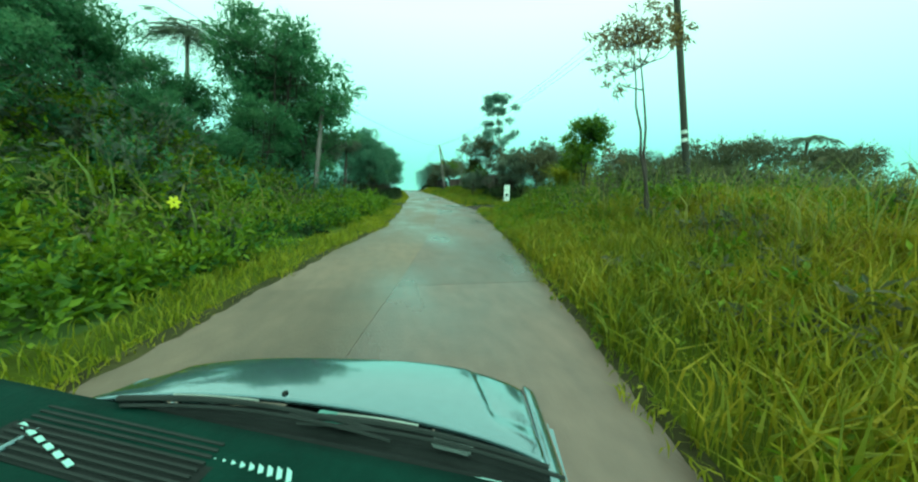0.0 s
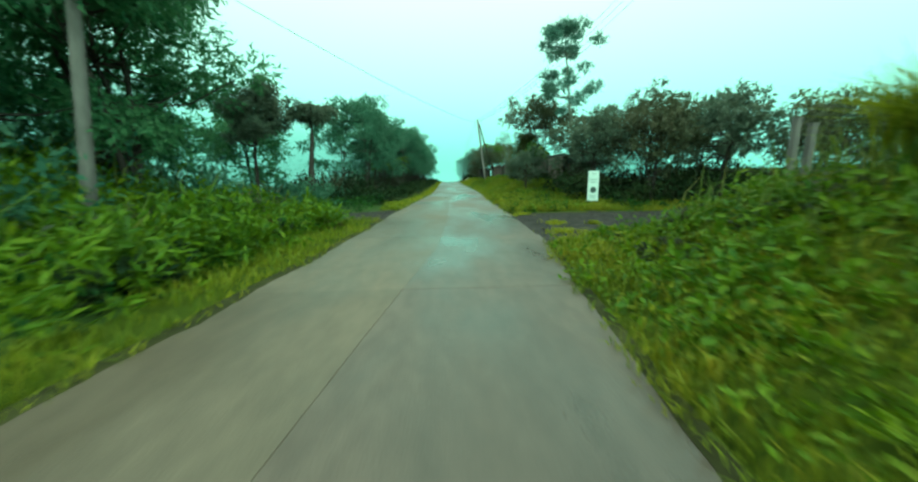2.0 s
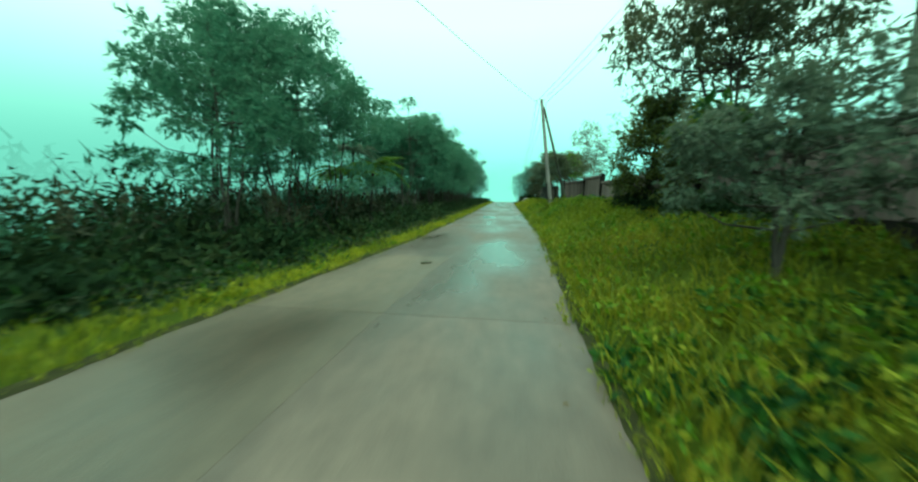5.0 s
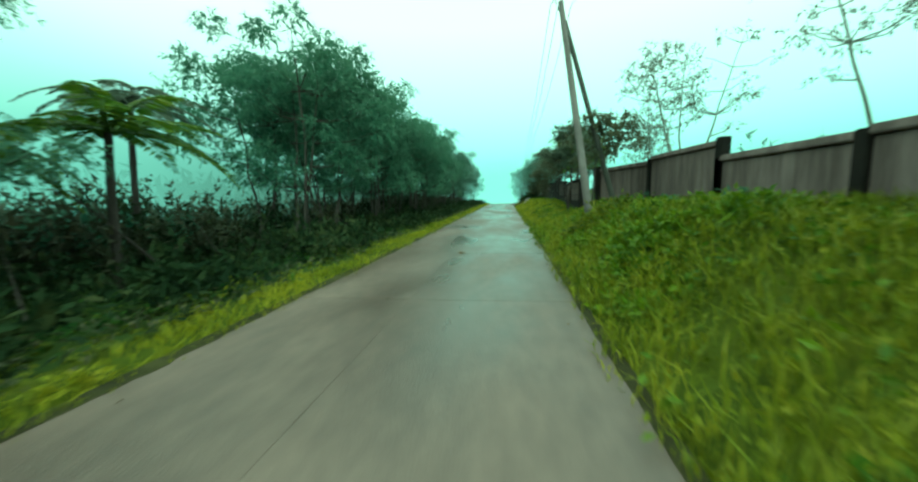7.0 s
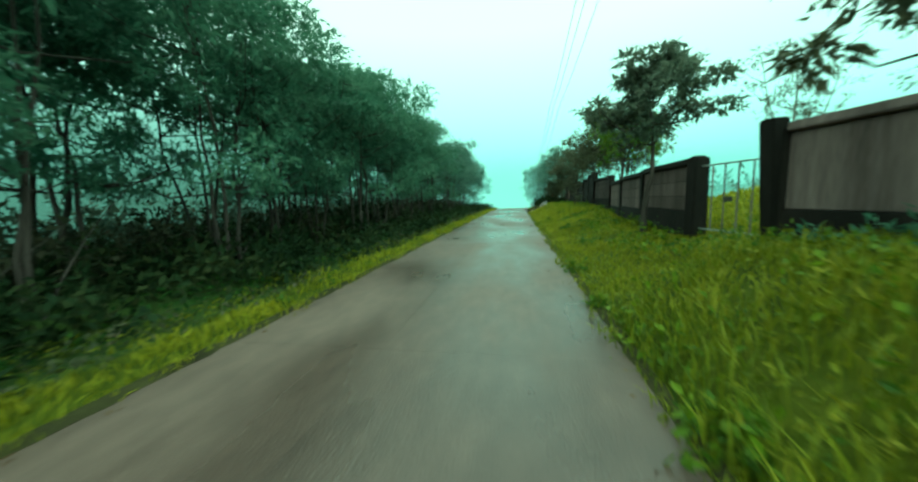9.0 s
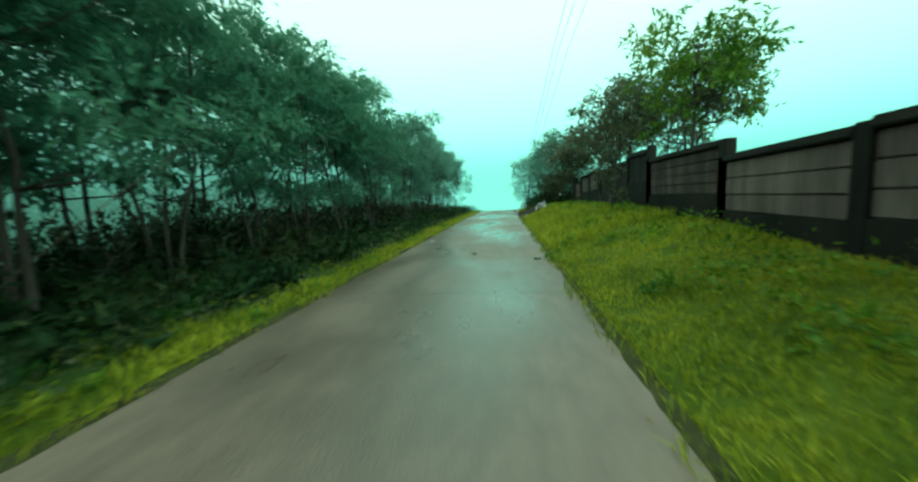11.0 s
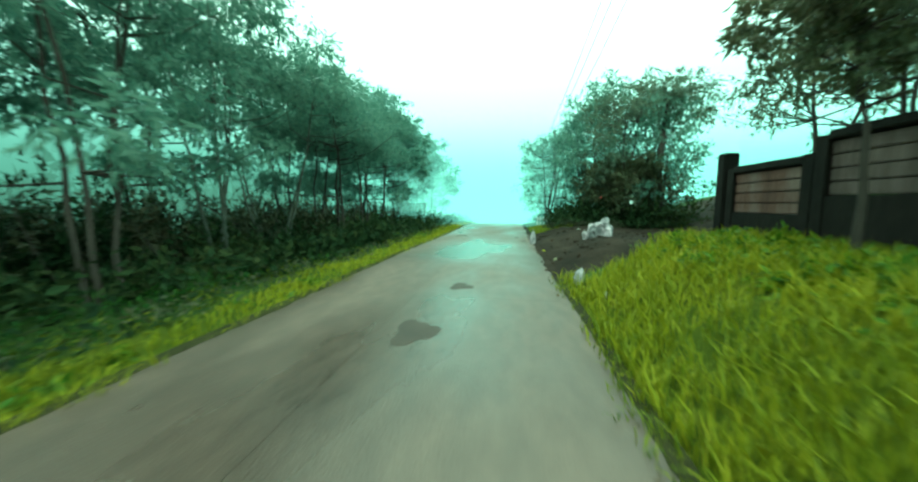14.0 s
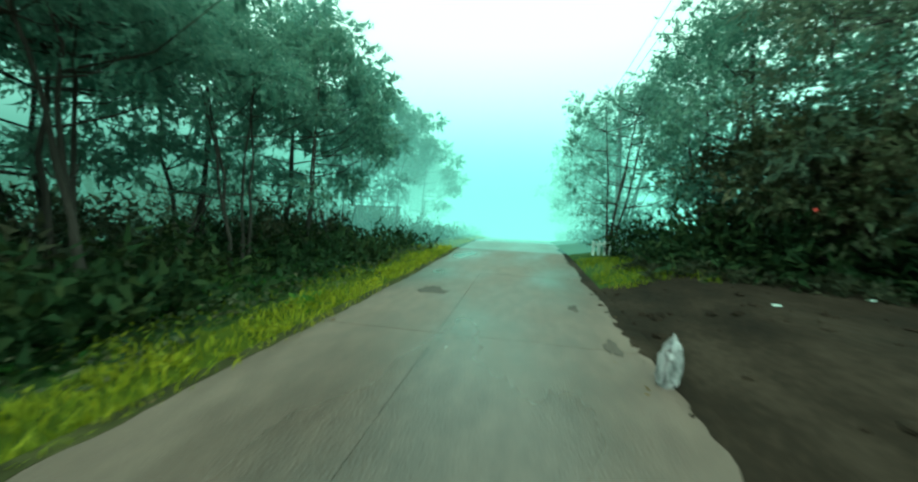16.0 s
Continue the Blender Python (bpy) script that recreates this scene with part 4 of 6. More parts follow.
scrub = tree("bank_shrub", 10.2, 14.2, SCRUB, M["leaf_olive"], M["bark"], 43, "shrub", "bank shrubs", height=2.3, base=0.3, radius=1.3, stems=3, clumps=34, per=130, leaf=0.12, spread=0.5, droop=0, thick=0.06)
for x, y, s in [(12.4, 14.6, 1.05), (14.8, 13.8, 0.9), (7.6, 13.6, 0.62), (6.6, 11.0, 0.5), (5.2, 13.0, 0.45), (17.5, 14.6, 1.0), (8.8, 16.4, 0.75), (21, 17, 1.1), (12.5, 19.5, 0.9), (16, 20.5, 1.0), (2.9, 12.2, 0.3)]:
    again(scrub, x, y, s, g.uniform(0, 360))
# leaf colour lifted to hold the haze at this distance
tree("tall_airy_tree", 7.6, 40.8, "tall airy tree with whorled branches and haze in its leaf colour", M["leaf_haze"], M["bark_pale"], 45, height=12.6, base=5.0, radius=2.0, clumps=34, per=330, leaf=0.17, spread=0.62, droop=0.1, flat=0.62, thick=0.14)
DARK = "dark round-crowned tree behind the roadside sign"
darks = [
    tree("dark_tree", 6.2, 34.2, DARK, M["leaf_grey"], M["bark"], 46, group="trees behind the sign", height=5.0, base=1.2, radius=2.0, stems=2, clumps=36, per=140, leaf=0.2, spread=0.65, droop=0.3),
    tree("dark_tree", 8.6, 32.2, DARK, M["leaf_olive"], M["bark"], 47, group="trees behind the sign", height=5.6, base=1.0, radius=2.2, stems=3, clumps=40, per=140, leaf=0.2, spread=0.7, droop=0.3),
]
for x, y, s, k in [(3.2, 37.6, 0.6, 0), (12.0, 32.0, 1.2, 0), (10.2, 35.5, 1.1, 1), (15.5, 30.0, 1.0, 1), (18.5, 33, 1.1, 0), (14.0, 36.5, 1.2, 0), (22.0, 29.0, 1.1, 1), (7.3, 36.6, 0.95, 1)]:
    again(darks[k], x, y, s, g.uniform(0, 360))
tree("dry_sapling", 7.8, 19.3, "nearly bare dead sapling with a few leaves", M["leaf_dry"], M["bark_pale"], 48, height=3.4, base=1.2, radius=0.7, stems=2, clumps=18, per=7, leaf=0.12, spread=0.2, thick=0.035)
tree("broadleaf_tree", 4.95, 42.8, "small tree with large bright drooping leaves before the wall", M["leaf_broad"], M["bark_pale"], 50, height=3.3, base=1.5, radius=0.8, clumps=16, per=26, leaf=0.36, slim=0.62, spread=0.4, droop=1.2, thick=0.07)
wallside = tree("wallside_tree", 5.0, 46.9, "dark bushy tree crowding against the concrete wall", M["leaf_yellow"], M["bark"], 51, height=5.2, base=0.5, radius=1.15, stems=3, clumps=62, per=130, leaf=0.16, spread=0.56)
again(wallside, 5.3, 44.7, 0.62, 130)
tree("overhanging_tree", 6.4, 44.6, "large tree with reddish dark leaves overhanging the wall", M["leaf_olive"], M["bark"], 52, height=7.6, base=3.2, radius=2.7, stems=3, clumps=66, per=120, leaf=0.2, spread=0.7, thick=0.15)
SPARSE = "thin-leaved young tree with many bare upright twigs behind the wall"
thin = tree("sparse_tree", 6.2, 58.6, SPARSE, M["leaf_olive"], M["bark_pale"], 53, group="sparse trees behind the wall", height=6.8, base=2.8, radius=1.2, stems=4, clumps=60, per=42, leaf=0.10, spread=0.4, thick=0.09, lean=0.2)
again(thin, 7.9, 53.4, 1.05, 140)
again(thin, 5.9, 61.4, 0.8, 250)
tree("pole_tree", 3.3, 59.5, "small dark-leaved tree growing beside the leaning pole", M["leaf_olive"], M["bark"], 64, height=4.2, base=1.9, radius=1.15, stems=2, clumps=16, per=90, leaf=0.18, spread=0.42, thick=0.05)
again(thin, 8.4, 68.5, 0.8, 60)
tree("umbrella_tree", 3.75, 67.2, "umbrella-shaped tree beside the gate post", M["leaf_grey"], M["bark"], 54, height=5.6, base=2.6, radius=1.5, clumps=38, per=210, leaf=0.17, spread=0.5, flat=0.5, droop=0.1, thick=0.09)
BEHIND = "leafy tree rising behind the concrete wall"
behind = [
    tree("wall_tree", 7.0, 82.0, BEHIND, M["leaf_bright"], M["bark"], 56, group="trees behind the wall", height=7.2, base=2.6, radius=2.3, stems=2, clumps=50, per=108, leaf=0.19, spread=0.7, thick=0.11),
    tree("wall_tree", 6.6, 88.4, BEHIND, M["leaf_olive"], M["bark"], 57, group="trees behind the wall", height=7.6, base=2.6, radius=2.5, stems=3, clumps=54, per=108, leaf=0.2, spread=0.74, thick=0.12),
]
for x, y, s, k in [(8.6, 85.4, 1.0, 1), (6.6, 92.2, 0.85, 0), (9.5, 90.5, 1.0, 0)]:
    ob = again(behind[k], x, y, s, g.uniform(0, 360))
    if y > 90:
        leafed(ob, M["leaf_olive"], "olive brown tree rising behind the end of the wall")
tree("young_tree", 3.8, 80.2, "spindly young tree in the grass before the wall", M["leaf_shade"], M["bark"], 58, height=2.7, base=0.4, radius=0.5, stems=3, clumps=20, per=50, leaf=0.14, spread=0.35, thick=0.04)
tree("young_tree", 4.6, 90.6, "spindly young tree in the grass before the wall", M["leaf_olive"], M["bark"], 59, height=4.6, base=2.2, radius=1.1, stems=1, clumps=22, per=90, leaf=0.17, spread=0.45, thick=0.06)

THICKET = "dense pale thicket tree at the edge of a muddy clearing"
thicket = [
    tree("thicket_tree", 4.6, 106.5, THICKET, M["leaf_haze"], M["bark"], 61, group="thicket past the clearing", height=8.0, base=0.6, radius=2.2, stems=4, clumps=46, per=108, leaf=0.18, spread=0.72, droop=0.2, thick=0.1),
    tree("thicket_tree", 7.6, 105.5, THICKET, M["leaf_grey"], M["bark"], 62, group="thicket past the clearing", height=8.8, base=0.8, radius=2.5, stems=4, clumps=48, per=108, leaf=0.18, spread=0.76, droop=0.4, thick=0.12),
]
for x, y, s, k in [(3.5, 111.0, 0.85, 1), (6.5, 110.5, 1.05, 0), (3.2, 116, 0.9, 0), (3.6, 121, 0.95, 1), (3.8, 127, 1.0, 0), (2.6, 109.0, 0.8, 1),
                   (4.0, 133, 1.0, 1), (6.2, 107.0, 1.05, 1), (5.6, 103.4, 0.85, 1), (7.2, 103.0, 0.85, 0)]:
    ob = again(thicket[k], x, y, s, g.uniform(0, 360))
    # farther thicket trees get paler leaves, the haze is in the colour
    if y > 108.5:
        leafed(ob, M["leaf_far_haze"], "thicket tree with far haze in its leaf colour")
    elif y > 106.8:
        leafed(ob, M["leaf_haze"], "thicket tree beside the road with haze in its leaf colour")
shrub = tree("thicket_shrub", 5.2, 104.0, "tall dark shrub filling the edge of the clearing", M["leaf_olive"], M["bark"], 65, "shrub", "thicket past the clearing", height=3.6, base=0.3, radius=1.3, stems=3, clumps=40, per=90, leaf=0.2, spread=0.6, droop=0.4, thick=0.06)
for x, y, s in [(6.4, 103.0, 1.0), (6.0, 104.6, 1.1), (5.0, 105.6, 1.0)]:
    again(shrub, x, y, s, g.uniform(0, 360))
tree("clearing_tree", 9.4, 97.4, "browned tree overhanging the end of the wall", M["leaf_olive"], M["bark"], 63, height=7.4, base=2.2, radius=2.2, stems=2, clumps=56, per=120, leaf=0.15, spread=0.62, thick=0.14)


# ---- grass and undergrowth ----
def scatter(n, xs, ys, test, g):
    x, y = g.uniform(*xs, n), g.uniform(*ys, n)
    k = test(x, y)
    x, y = x[k], y[k]
    return np.stack([x, y, land(x, y)], 1)


def right_verge(x, y):
    d = x - edge_right(y)
    yard = (y > 22.6) & (y < 29.3)
    return (d > 0.02 + 0.12 * np.sin(y * 2.1) ** 2) & ~yard & (y < 92.8 + 0.9 * np.maximum(0, x - 3.5) + 0.3 * np.sin(x * 2.3))


def grass(name, label, at, h0, h1, lean, width, mat, g):
    n = len(at)
    v, q = blades(at - np.array([0, 0, 0.02]), g.uniform(h0, h1, n), g.uniform(0.1, lean, n), width * g.uniform(0.7, 1.4, n), g)
    return tagged(mesh_ob(name, v, q, mat), label, "grass", kind="stuff")


def tufted(at, g, gap=0.35, keep=0.75):
    """Thins grass into uneven tufts."""
    f = ripple(at[:, 0] * 2.6, at[:, 1] * 2.6) + g.normal(0, 0.25, len(at))
    return at[f > np.quantile(f, 1 - keep)]


g = np.random.default_rng(5)
grass("tall_verge_grass", "tall lush yellow green grass on the roadside bank", tufted(scatter(52000, (-4, 5.6), (-1, 10.5), right_verge, g), g), 0.28, 0.75, 0.75, 0.022, M["deep_grass"], g)
grass("verge_grass", "soft green grass between the creepers on the bank", tufted(scatter(36000, (-2, 5.6), (10, 23), right_verge, g), g, keep=0.6), 0.15, 0.42, 0.8, 0.022, M["deep_grass"], g)
grass("bank_grass", "dense green grass on the bank below the wall", tufted(scatter(22000, (0.6, 5.6), (29, 45), right_verge, g), g), 0.16, 0.5, 0.75, 0.021, M["deep_grass"], g)
grass("bank_grass", "dense yellow green grass on the bank below the wall", tufted(scatter(28000, (0.6, 5.6), (45, 62), right_verge, g), g), 0.16, 0.55, 0.75, 0.021, M["grass"], g)
grass("mown_grass", "short bright grass before the gate", tufted(scatter(46000, (0.9, 5.2), (62, 78), right_verge, g), g, keep=0.85), 0.04, 0.17, 0.9, 0.017, M["yellow_grass"], g)
grass("bank_grass", "long yellowish grass along the wall", tufted(scatter(54000, (0.9, 5.6), (78, 97), right_verge, g), g), 0.15, 0.46, 0.75, 0.02, M["yellow_grass"], g)
grass("mown_grass", "bright grass in the yard behind the gate", scatter(22000, (4.7, 15), (59, 74), lambda x, y: x > 4.9 + 0.5 * (y < 62), g), 0.1, 0.4, 0.8, 0.05, M["yellow_grass"], g)
grass("far_bank_grass", "rough grass on the higher ground behind", tufted(scatter(18000, (5.6, 20), (-3, 22), right_verge, g), g), 0.2, 0.55, 0.7, 0.035, M["deep_grass"], g)


a = tufted(scatter(11000, (0.2, 8), (-2, 9), lambda x, y: right_verge(x, y) & (x > 0.5 + 0.6 * np.sin(y * 1.1)), g), g, keep=0.5)
grass("dry_grass", "browned dry grass standing on the bank", a, 0.3, 0.75, 0.8, 0.022, M["dry_grass"], g)


def left_verge(w0, w1):
    def test(x, y):
        d = edge_left(y) - x
        return (d > w0 + 0.15 * np.sin(y * 1.7)) & (d < w1 + 0.25 * np.sin(y * 0.9) + 0.18 * np.sin(y * 2.3 + 1) + 0.12 * np.sin(y * 5.1)) & ~((y > 27.6) & (y < 31.6))
    return test


grass("verge_grass", "low green grass strip along the road edge", tufted(scatter(70000, (-10, -4), (-3, 36), left_verge(0.02, 1.3), g), g), 0.12, 0.36, 0.75, 0.02, M["grass"], g)
grass("verge_grass", "yellowing grass strip between road and trees", tufted(scatter(90000, (-6, -3.2), (36, 125), left_verge(0.02, 0.85), g), g), 0.08, 0.26, 0.85, 0.02, M["yellow_grass"], g)


def along(w0, w1, side, skip):
    """Spots in a ragged band along one edge of the road."""
    def test(x, y):
        d = x - edge_right(y) if side > 0 else edge_left(y) - x
        return (d > w0 + 0.1 * np.sin(y * 2.3) * np.sin(y * 0.7)) & (d < w1) & ~((y > skip[0]) & (y < skip[1]))
    return test


a = tufted(scatter(150000, (-4, 1.6), (-1, 93), along(-0.13, 0.22, 1, (22.6, 29.3)), g), g, keep=0.7)
a[:, 2] = np.maximum(a[:, 2], 0.0)
grass("edge_grass", "grass leaning over the broken road edge", a, 0.06, 0.24, 1.1, 0.018, M["grass"], g)
a = tufted(scatter(130000, (-8, -3), (0, 124), along(-0.1, 0.2, -1, (27.6, 31.6)), g), g, keep=0.6)
a[:, 2] = np.maximum(a[:, 2], road_z(a[:, 1]))
grass("edge_grass", "yellowed grass leaning over the road edge", a, 0.05, 0.2, 1.1, 0.018, M["yellow_grass"], g)


def weeds(name, label, at, height, leaf, mat, g, per=5, droop=0.2):
    """Broad-leaved weeds: leaves scattered through the height over every spot."""
    n = len(at)
    at = np.repeat(at, per, axis=0)
    hh = np.repeat(height, per)
    p = at + np.stack([g.normal(0, 0.13, n * per), g.normal(0, 0.13, n * per), hh * g.uniform(0.05, 1, n * per) ** 0.7], 1)
    d = g.normal(size=(n * per, 3)) + np.array([0, 0, 0.15 - droop])
    s = leaf * g.uniform(0.6, 1.4, n * per)
    v, q = leaves(p, d, s, s * 0.5, g)
    return tagged(mesh_ob(name, v, q, mat), label, "undergrowth", kind="stuff")


def mound(at, low, high, f=1.0):
    return low + (high - low) * np.clip(0.5 + 0.75 * ripple(at[:, 0] * f, at[:, 1] * f), 0, 1)


def bushes(name, label, at, r0, r1, high, twigs, per, leaf, mat, g, droop=0.6, slim=0.45, kite=True):
    """Domed leafy bushes on the ground, many in one."""
    r = g.uniform(r0, r1, len(at))
    rad = np.stack([r, r, r * high], 1)
    v, q = sprays(at, rad, twigs, per, leaf, droop, g, upper=True, slim=slim, kite=kite)
    return tagged(mesh_ob(name, v, q, mat), label, "undergrowth", kind="stuff")


def up_bank(w):
    return lambda x, y: right_verge(x, y) & (x - edge_right(y) > w + 0.5 * np.sin(y * 1.3))


a = scatter(5000, (-20, -6), (-5, 36), left_verge(1.2, 22), g)
weeds("hillside_undergrowth", "dense green undergrowth of mixed leaves covering the hillside", a, mound(a, 0.2, 0.9, 0.8), 0.14, M["cover"], g, 6)
a = scatter(1500, (-13, -6.5), (-3, 10), left_verge(1.0, 5), g)
weeds("hillside_undergrowth", "mixed green leaves at the foot of the hillside", a, mound(a, 0.2, 0.7, 1.1), 0.12, M["weed"], g, 7)
a = scatter(60, (-13, -7.0), (-3, 8), left_verge(1.1, 6), g)
bushes("hillside_bushes", "rank green leaves crowding down to the roadside grass", a, 0.5, 0.95, 1.2, 22, 10, 0.17, M["weed"], g, 0.7)
a = scatter(40, (-1.5, 5), (0.5, 8), up_bank(0.9), g)
bushes("bank_bushes", "olive brown leafy clumps in the tall bank grass", a, 0.35, 0.8, 1.0, 22, 9, 0.13, M["leaf_olive"], g, 0.6)
# dark leaves placed here paint the shadow at the wall's foot
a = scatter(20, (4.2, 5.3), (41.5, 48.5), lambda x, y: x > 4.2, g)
bushes("wallside_bushes", "near-black creepers along the foot of the wall, shade painted in", a, 0.45, 0.8, 1.2, 22, 9, 0.16, M["dark_weed"], g, 0.5)
a = scatter(10, (4.4, 5.1), (52.5, 62), lambda x, y: x > 4.2, g)
bushes("wallside_bushes", "creepers climbing the foot of the wall", a, 0.4, 0.65, 1.3, 22, 9, 0.14, M["leaf"], g, 0.5)
a = scatter(380, (-17, -6), (-5, 29), left_verge(1.4, 10), g)
bushes("hillside_bushes", "arching yellow green fern fronds covering the hillside", a, 0.65, 1.35, 1.4, 28, 12, 0.19, M["fern"], g, 0.9, 0.3)
a = scatter(110, (-22, -6), (-5, 29), left_verge(2.6, 13), g)
bushes("hillside_bushes", "olive broad-leaved bushes on the hillside", a, 0.6, 1.2, 1.5, 30, 11, 0.16, M["leaf_olive"], g, 0.5)
a = scatter(120, (-22, -6), (-5, 29), left_verge(1.7, 13), g)
bushes("hillside_bushes", "yellowish green bushes on the hillside", a, 0.5, 1.0, 1.4, 26, 10, 0.17, M["leaf_bright"], g, 0.6)
a = scatter(90, (-16, -10.2), (14, 29), left_verge(4.0, 11), g)
bushes("hillside_bushes", "tall green ferns banked up behind the pole", a, 0.8, 1.3, 1.55, 26, 11, 0.2, M["fern"], g, 0.9)
a = scatter(34, (-16, -8.2), (4, 24), left_verge(2.4, 9), g)
bushes("hillside_bushes", "arching straw-yellow fern clumps on the hillside", a, 0.6, 1.1, 1.5, 22, 10, 0.34, M["reed"], g, 1.1, 0.16)
a = scatter(50, (-15, -9.4), (11, 25), left_verge(5.4, 10), g)
bushes("hillside_bushes", "head-high olive shrubs on the upper slope", a, 0.8, 1.3, 1.7, 28, 11, 0.17, M["leaf_hill"], g, 0.6)
a = scatter(34, (-20, -11.5), (5, 28), left_verge(5.5, 15), g)
bushes("hillside_bushes", "tall grey green shrubs under the hillside trees, haze in their colour", a, 1.3, 2.0, 1.6, 30, 10, 0.22, M["leaf_grey"], g, 0.4)
# dark-coloured clumps stand in for shade between the ferns
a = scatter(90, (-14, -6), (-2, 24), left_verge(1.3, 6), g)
bushes("hillside_bushes", "dark leaf clumps painting the shade between the ferns", a, 0.4, 0.75, 1.3, 20, 9, 0.18, M["dark_weed"], g, 0.5)
a = scatter(40, (2.6, 8.5), (8, 15), right_verge, g)
bushes("bank_bushes", "dark leafy shrubs on the upper bank", a, 0.6, 1.1, 1.3, 26, 10, 0.15, M["leaf_olive"], g, 0.5)
a = scatter(16, (-14.5, -9.6), (19, 26.5), left_verge(4.4, 11), g)
bushes("hillside_bushes", "dense dark shrubs under the hillside trees", a, 1.2, 1.7, 1.9, 34, 11, 0.2, M["leaf"], g, 0.4)
a = scatter(26, (-14, -8.4), (32, 38), left_verge(3.6, 10), g)
bushes("hillside_bushes", "dark hedge of shrubs beyond the dirt driveway", a, 0.9, 1.4, 1.6, 30, 10, 0.2, M["leaf"], g, 0.4)
a = scatter(95, (-11.5, -5.5), (18.5, 27.4), left_verge(1.2, 6), g)
bushes("hillside_bushes", "lush lime green ferns banked above the road", a, 0.7, 1.3, 1.65, 28, 12, 0.24, M["weed"], g, 0.9, 0.3)
a = scatter(12, (-9, -5.5), (22, 27.5), left_verge(1.2, 4), g)
bushes("browned_bushes", "rust-tinged ferns beside the dirt driveway", a, 0.4, 0.8, 1.3, 26, 11, 0.16, M["leaf_dry"], g, 0.9)
a = tufted(scatter(9000, (-24, -7.5), (-5, 27), left_verge(2.6, 13), g), g, keep=0.14)
grass("reeds", "tall drooping reeds with straw-coloured blades on the hillside", a, 0.9, 2.3, 0.8, 0.045, M["reed"], g)
# dark leaf colour holds the shade under the tree row
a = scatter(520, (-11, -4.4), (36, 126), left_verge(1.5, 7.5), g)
bushes("row_bushes", "dark bushes at the feet of the tree row, shade painted in", a, 0.6, 1.15, 1.55, 18, 8, 0.22, M["dark_weed"], g, 0.5, kite=False)
a = scatter(26, (-12.5, -8.8), (41, 54), left_verge(4.0, 9), g)
bushes("row_bushes", "tall dark shrubs filling the gaps between the stems", a, 1.1, 1.5, 1.8, 28, 10, 0.2, M["leaf"], g, 0.5, kite=False)
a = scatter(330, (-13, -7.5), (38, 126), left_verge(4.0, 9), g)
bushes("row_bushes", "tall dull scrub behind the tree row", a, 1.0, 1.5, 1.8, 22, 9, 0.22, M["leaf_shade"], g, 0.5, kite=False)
a = scatter(170, (-13.4, -9.5), (40, 126), left_verge(6.0, 10), g)
bushes("row_bushes", "grey green shrubs beyond the tree row, haze in their colour", a, 1.1, 1.8, 1.9, 22, 9, 0.24, M["leaf_grey"], g, 0.5, kite=False)
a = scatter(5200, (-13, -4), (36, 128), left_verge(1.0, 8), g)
weeds("row_undergrowth", "dark undergrowth at the feet of the tree row, shade painted in", a, mound(a, 0.25, 1.0, 1.2), 0.17, M["dark_weed"], g, 7)
a = scatter(2600, (-7, -3.8), (36, 128), left_verge(0.8, 1.8), g)
weeds("row_undergrowth", "low green weeds spilling towards the road", a, mound(a, 0.1, 0.4, 1.6), 0.1, M["leaf_olive"], g, 6)
a = scatter(6500, (-8, -4.0), (36, 126), left_verge(1.5, 3.4), g)
weeds("row_undergrowth", "leafy green ground cover between the grass strip and the trees", a, mound(a, 0.06, 0.36, 1.9), 0.085, M["cover"], g, 7)
a = tufted(scatter(6500, (-7, -3.6), (36, 126), left_verge(0.6, 2.2), g), g, keep=0.7)
weeds("verge_weeds", "yellow green weeds spilling from the trees to the grass strip", a, mound(a, 0.06, 0.3, 2.3), 0.08, M["verge_weed"], g, 7)
a = scatter(7000, (-3, 5.4), (-1, 63), right_verge, g)
weeds("bank_clover", "small yellow green leaves woven through the bank grass", a, mound(a, 0.1, 0.36, 2.2), 0.085, M["grass"], g, 7)


a = scatter(110, (-1.2, 4.5), (9.5, 22.2), up_bank(0.2), g)
bushes("bank_vines", "low green creepers covering the bank to the road edge", a, 0.25, 0.55, 0.8, 20, 9, 0.12, M["weed"], g, 0.7)
a = scatter(110, (-1.2, 4.5), (9.5, 22.2), up_bank(0.4), g)
bushes("bank_vines", "low yellow green creepers covering the bank", a, 0.25, 0.6, 0.8, 20, 9, 0.12, M["fern"], g, 0.7)
a = scatter(150, (-2.5, 6.5), (4, 22.2), up_bank(1.1), g)
bushes("bank_vines", "leafy vines heaped over the bank", a, 0.35, 0.9, 1.0, 20, 9, 0.14, M["weed"], g, 0.7)
a = scatter(90, (-2.0, 7), (3, 22.2), up_bank(1.8), g)
bushes("bank_vines", "yellowing vines heaped over the bank", a, 0.4, 1.0, 1.1, 20, 9, 0.14, M["leaf_bright"], g, 0.7)
a = scatter(46, (0, 9), (4, 21.5), up_bank(2.6), g)
bushes("bank_vines", "browned creepers tangled over the bank", a, 0.5, 1.0, 1.2, 20, 9, 0.13, M["leaf_olive"], g, 0.6)
a = tufted(scatter(5200, (0.5, 12), (2, 21.5), up_bank(2.2), g), g, keep=0.4)
grass("bank_reeds", "wispy tall grass stems standing over the bank", a, 0.8, 1.7, 0.7, 0.02, M["reed"], g)
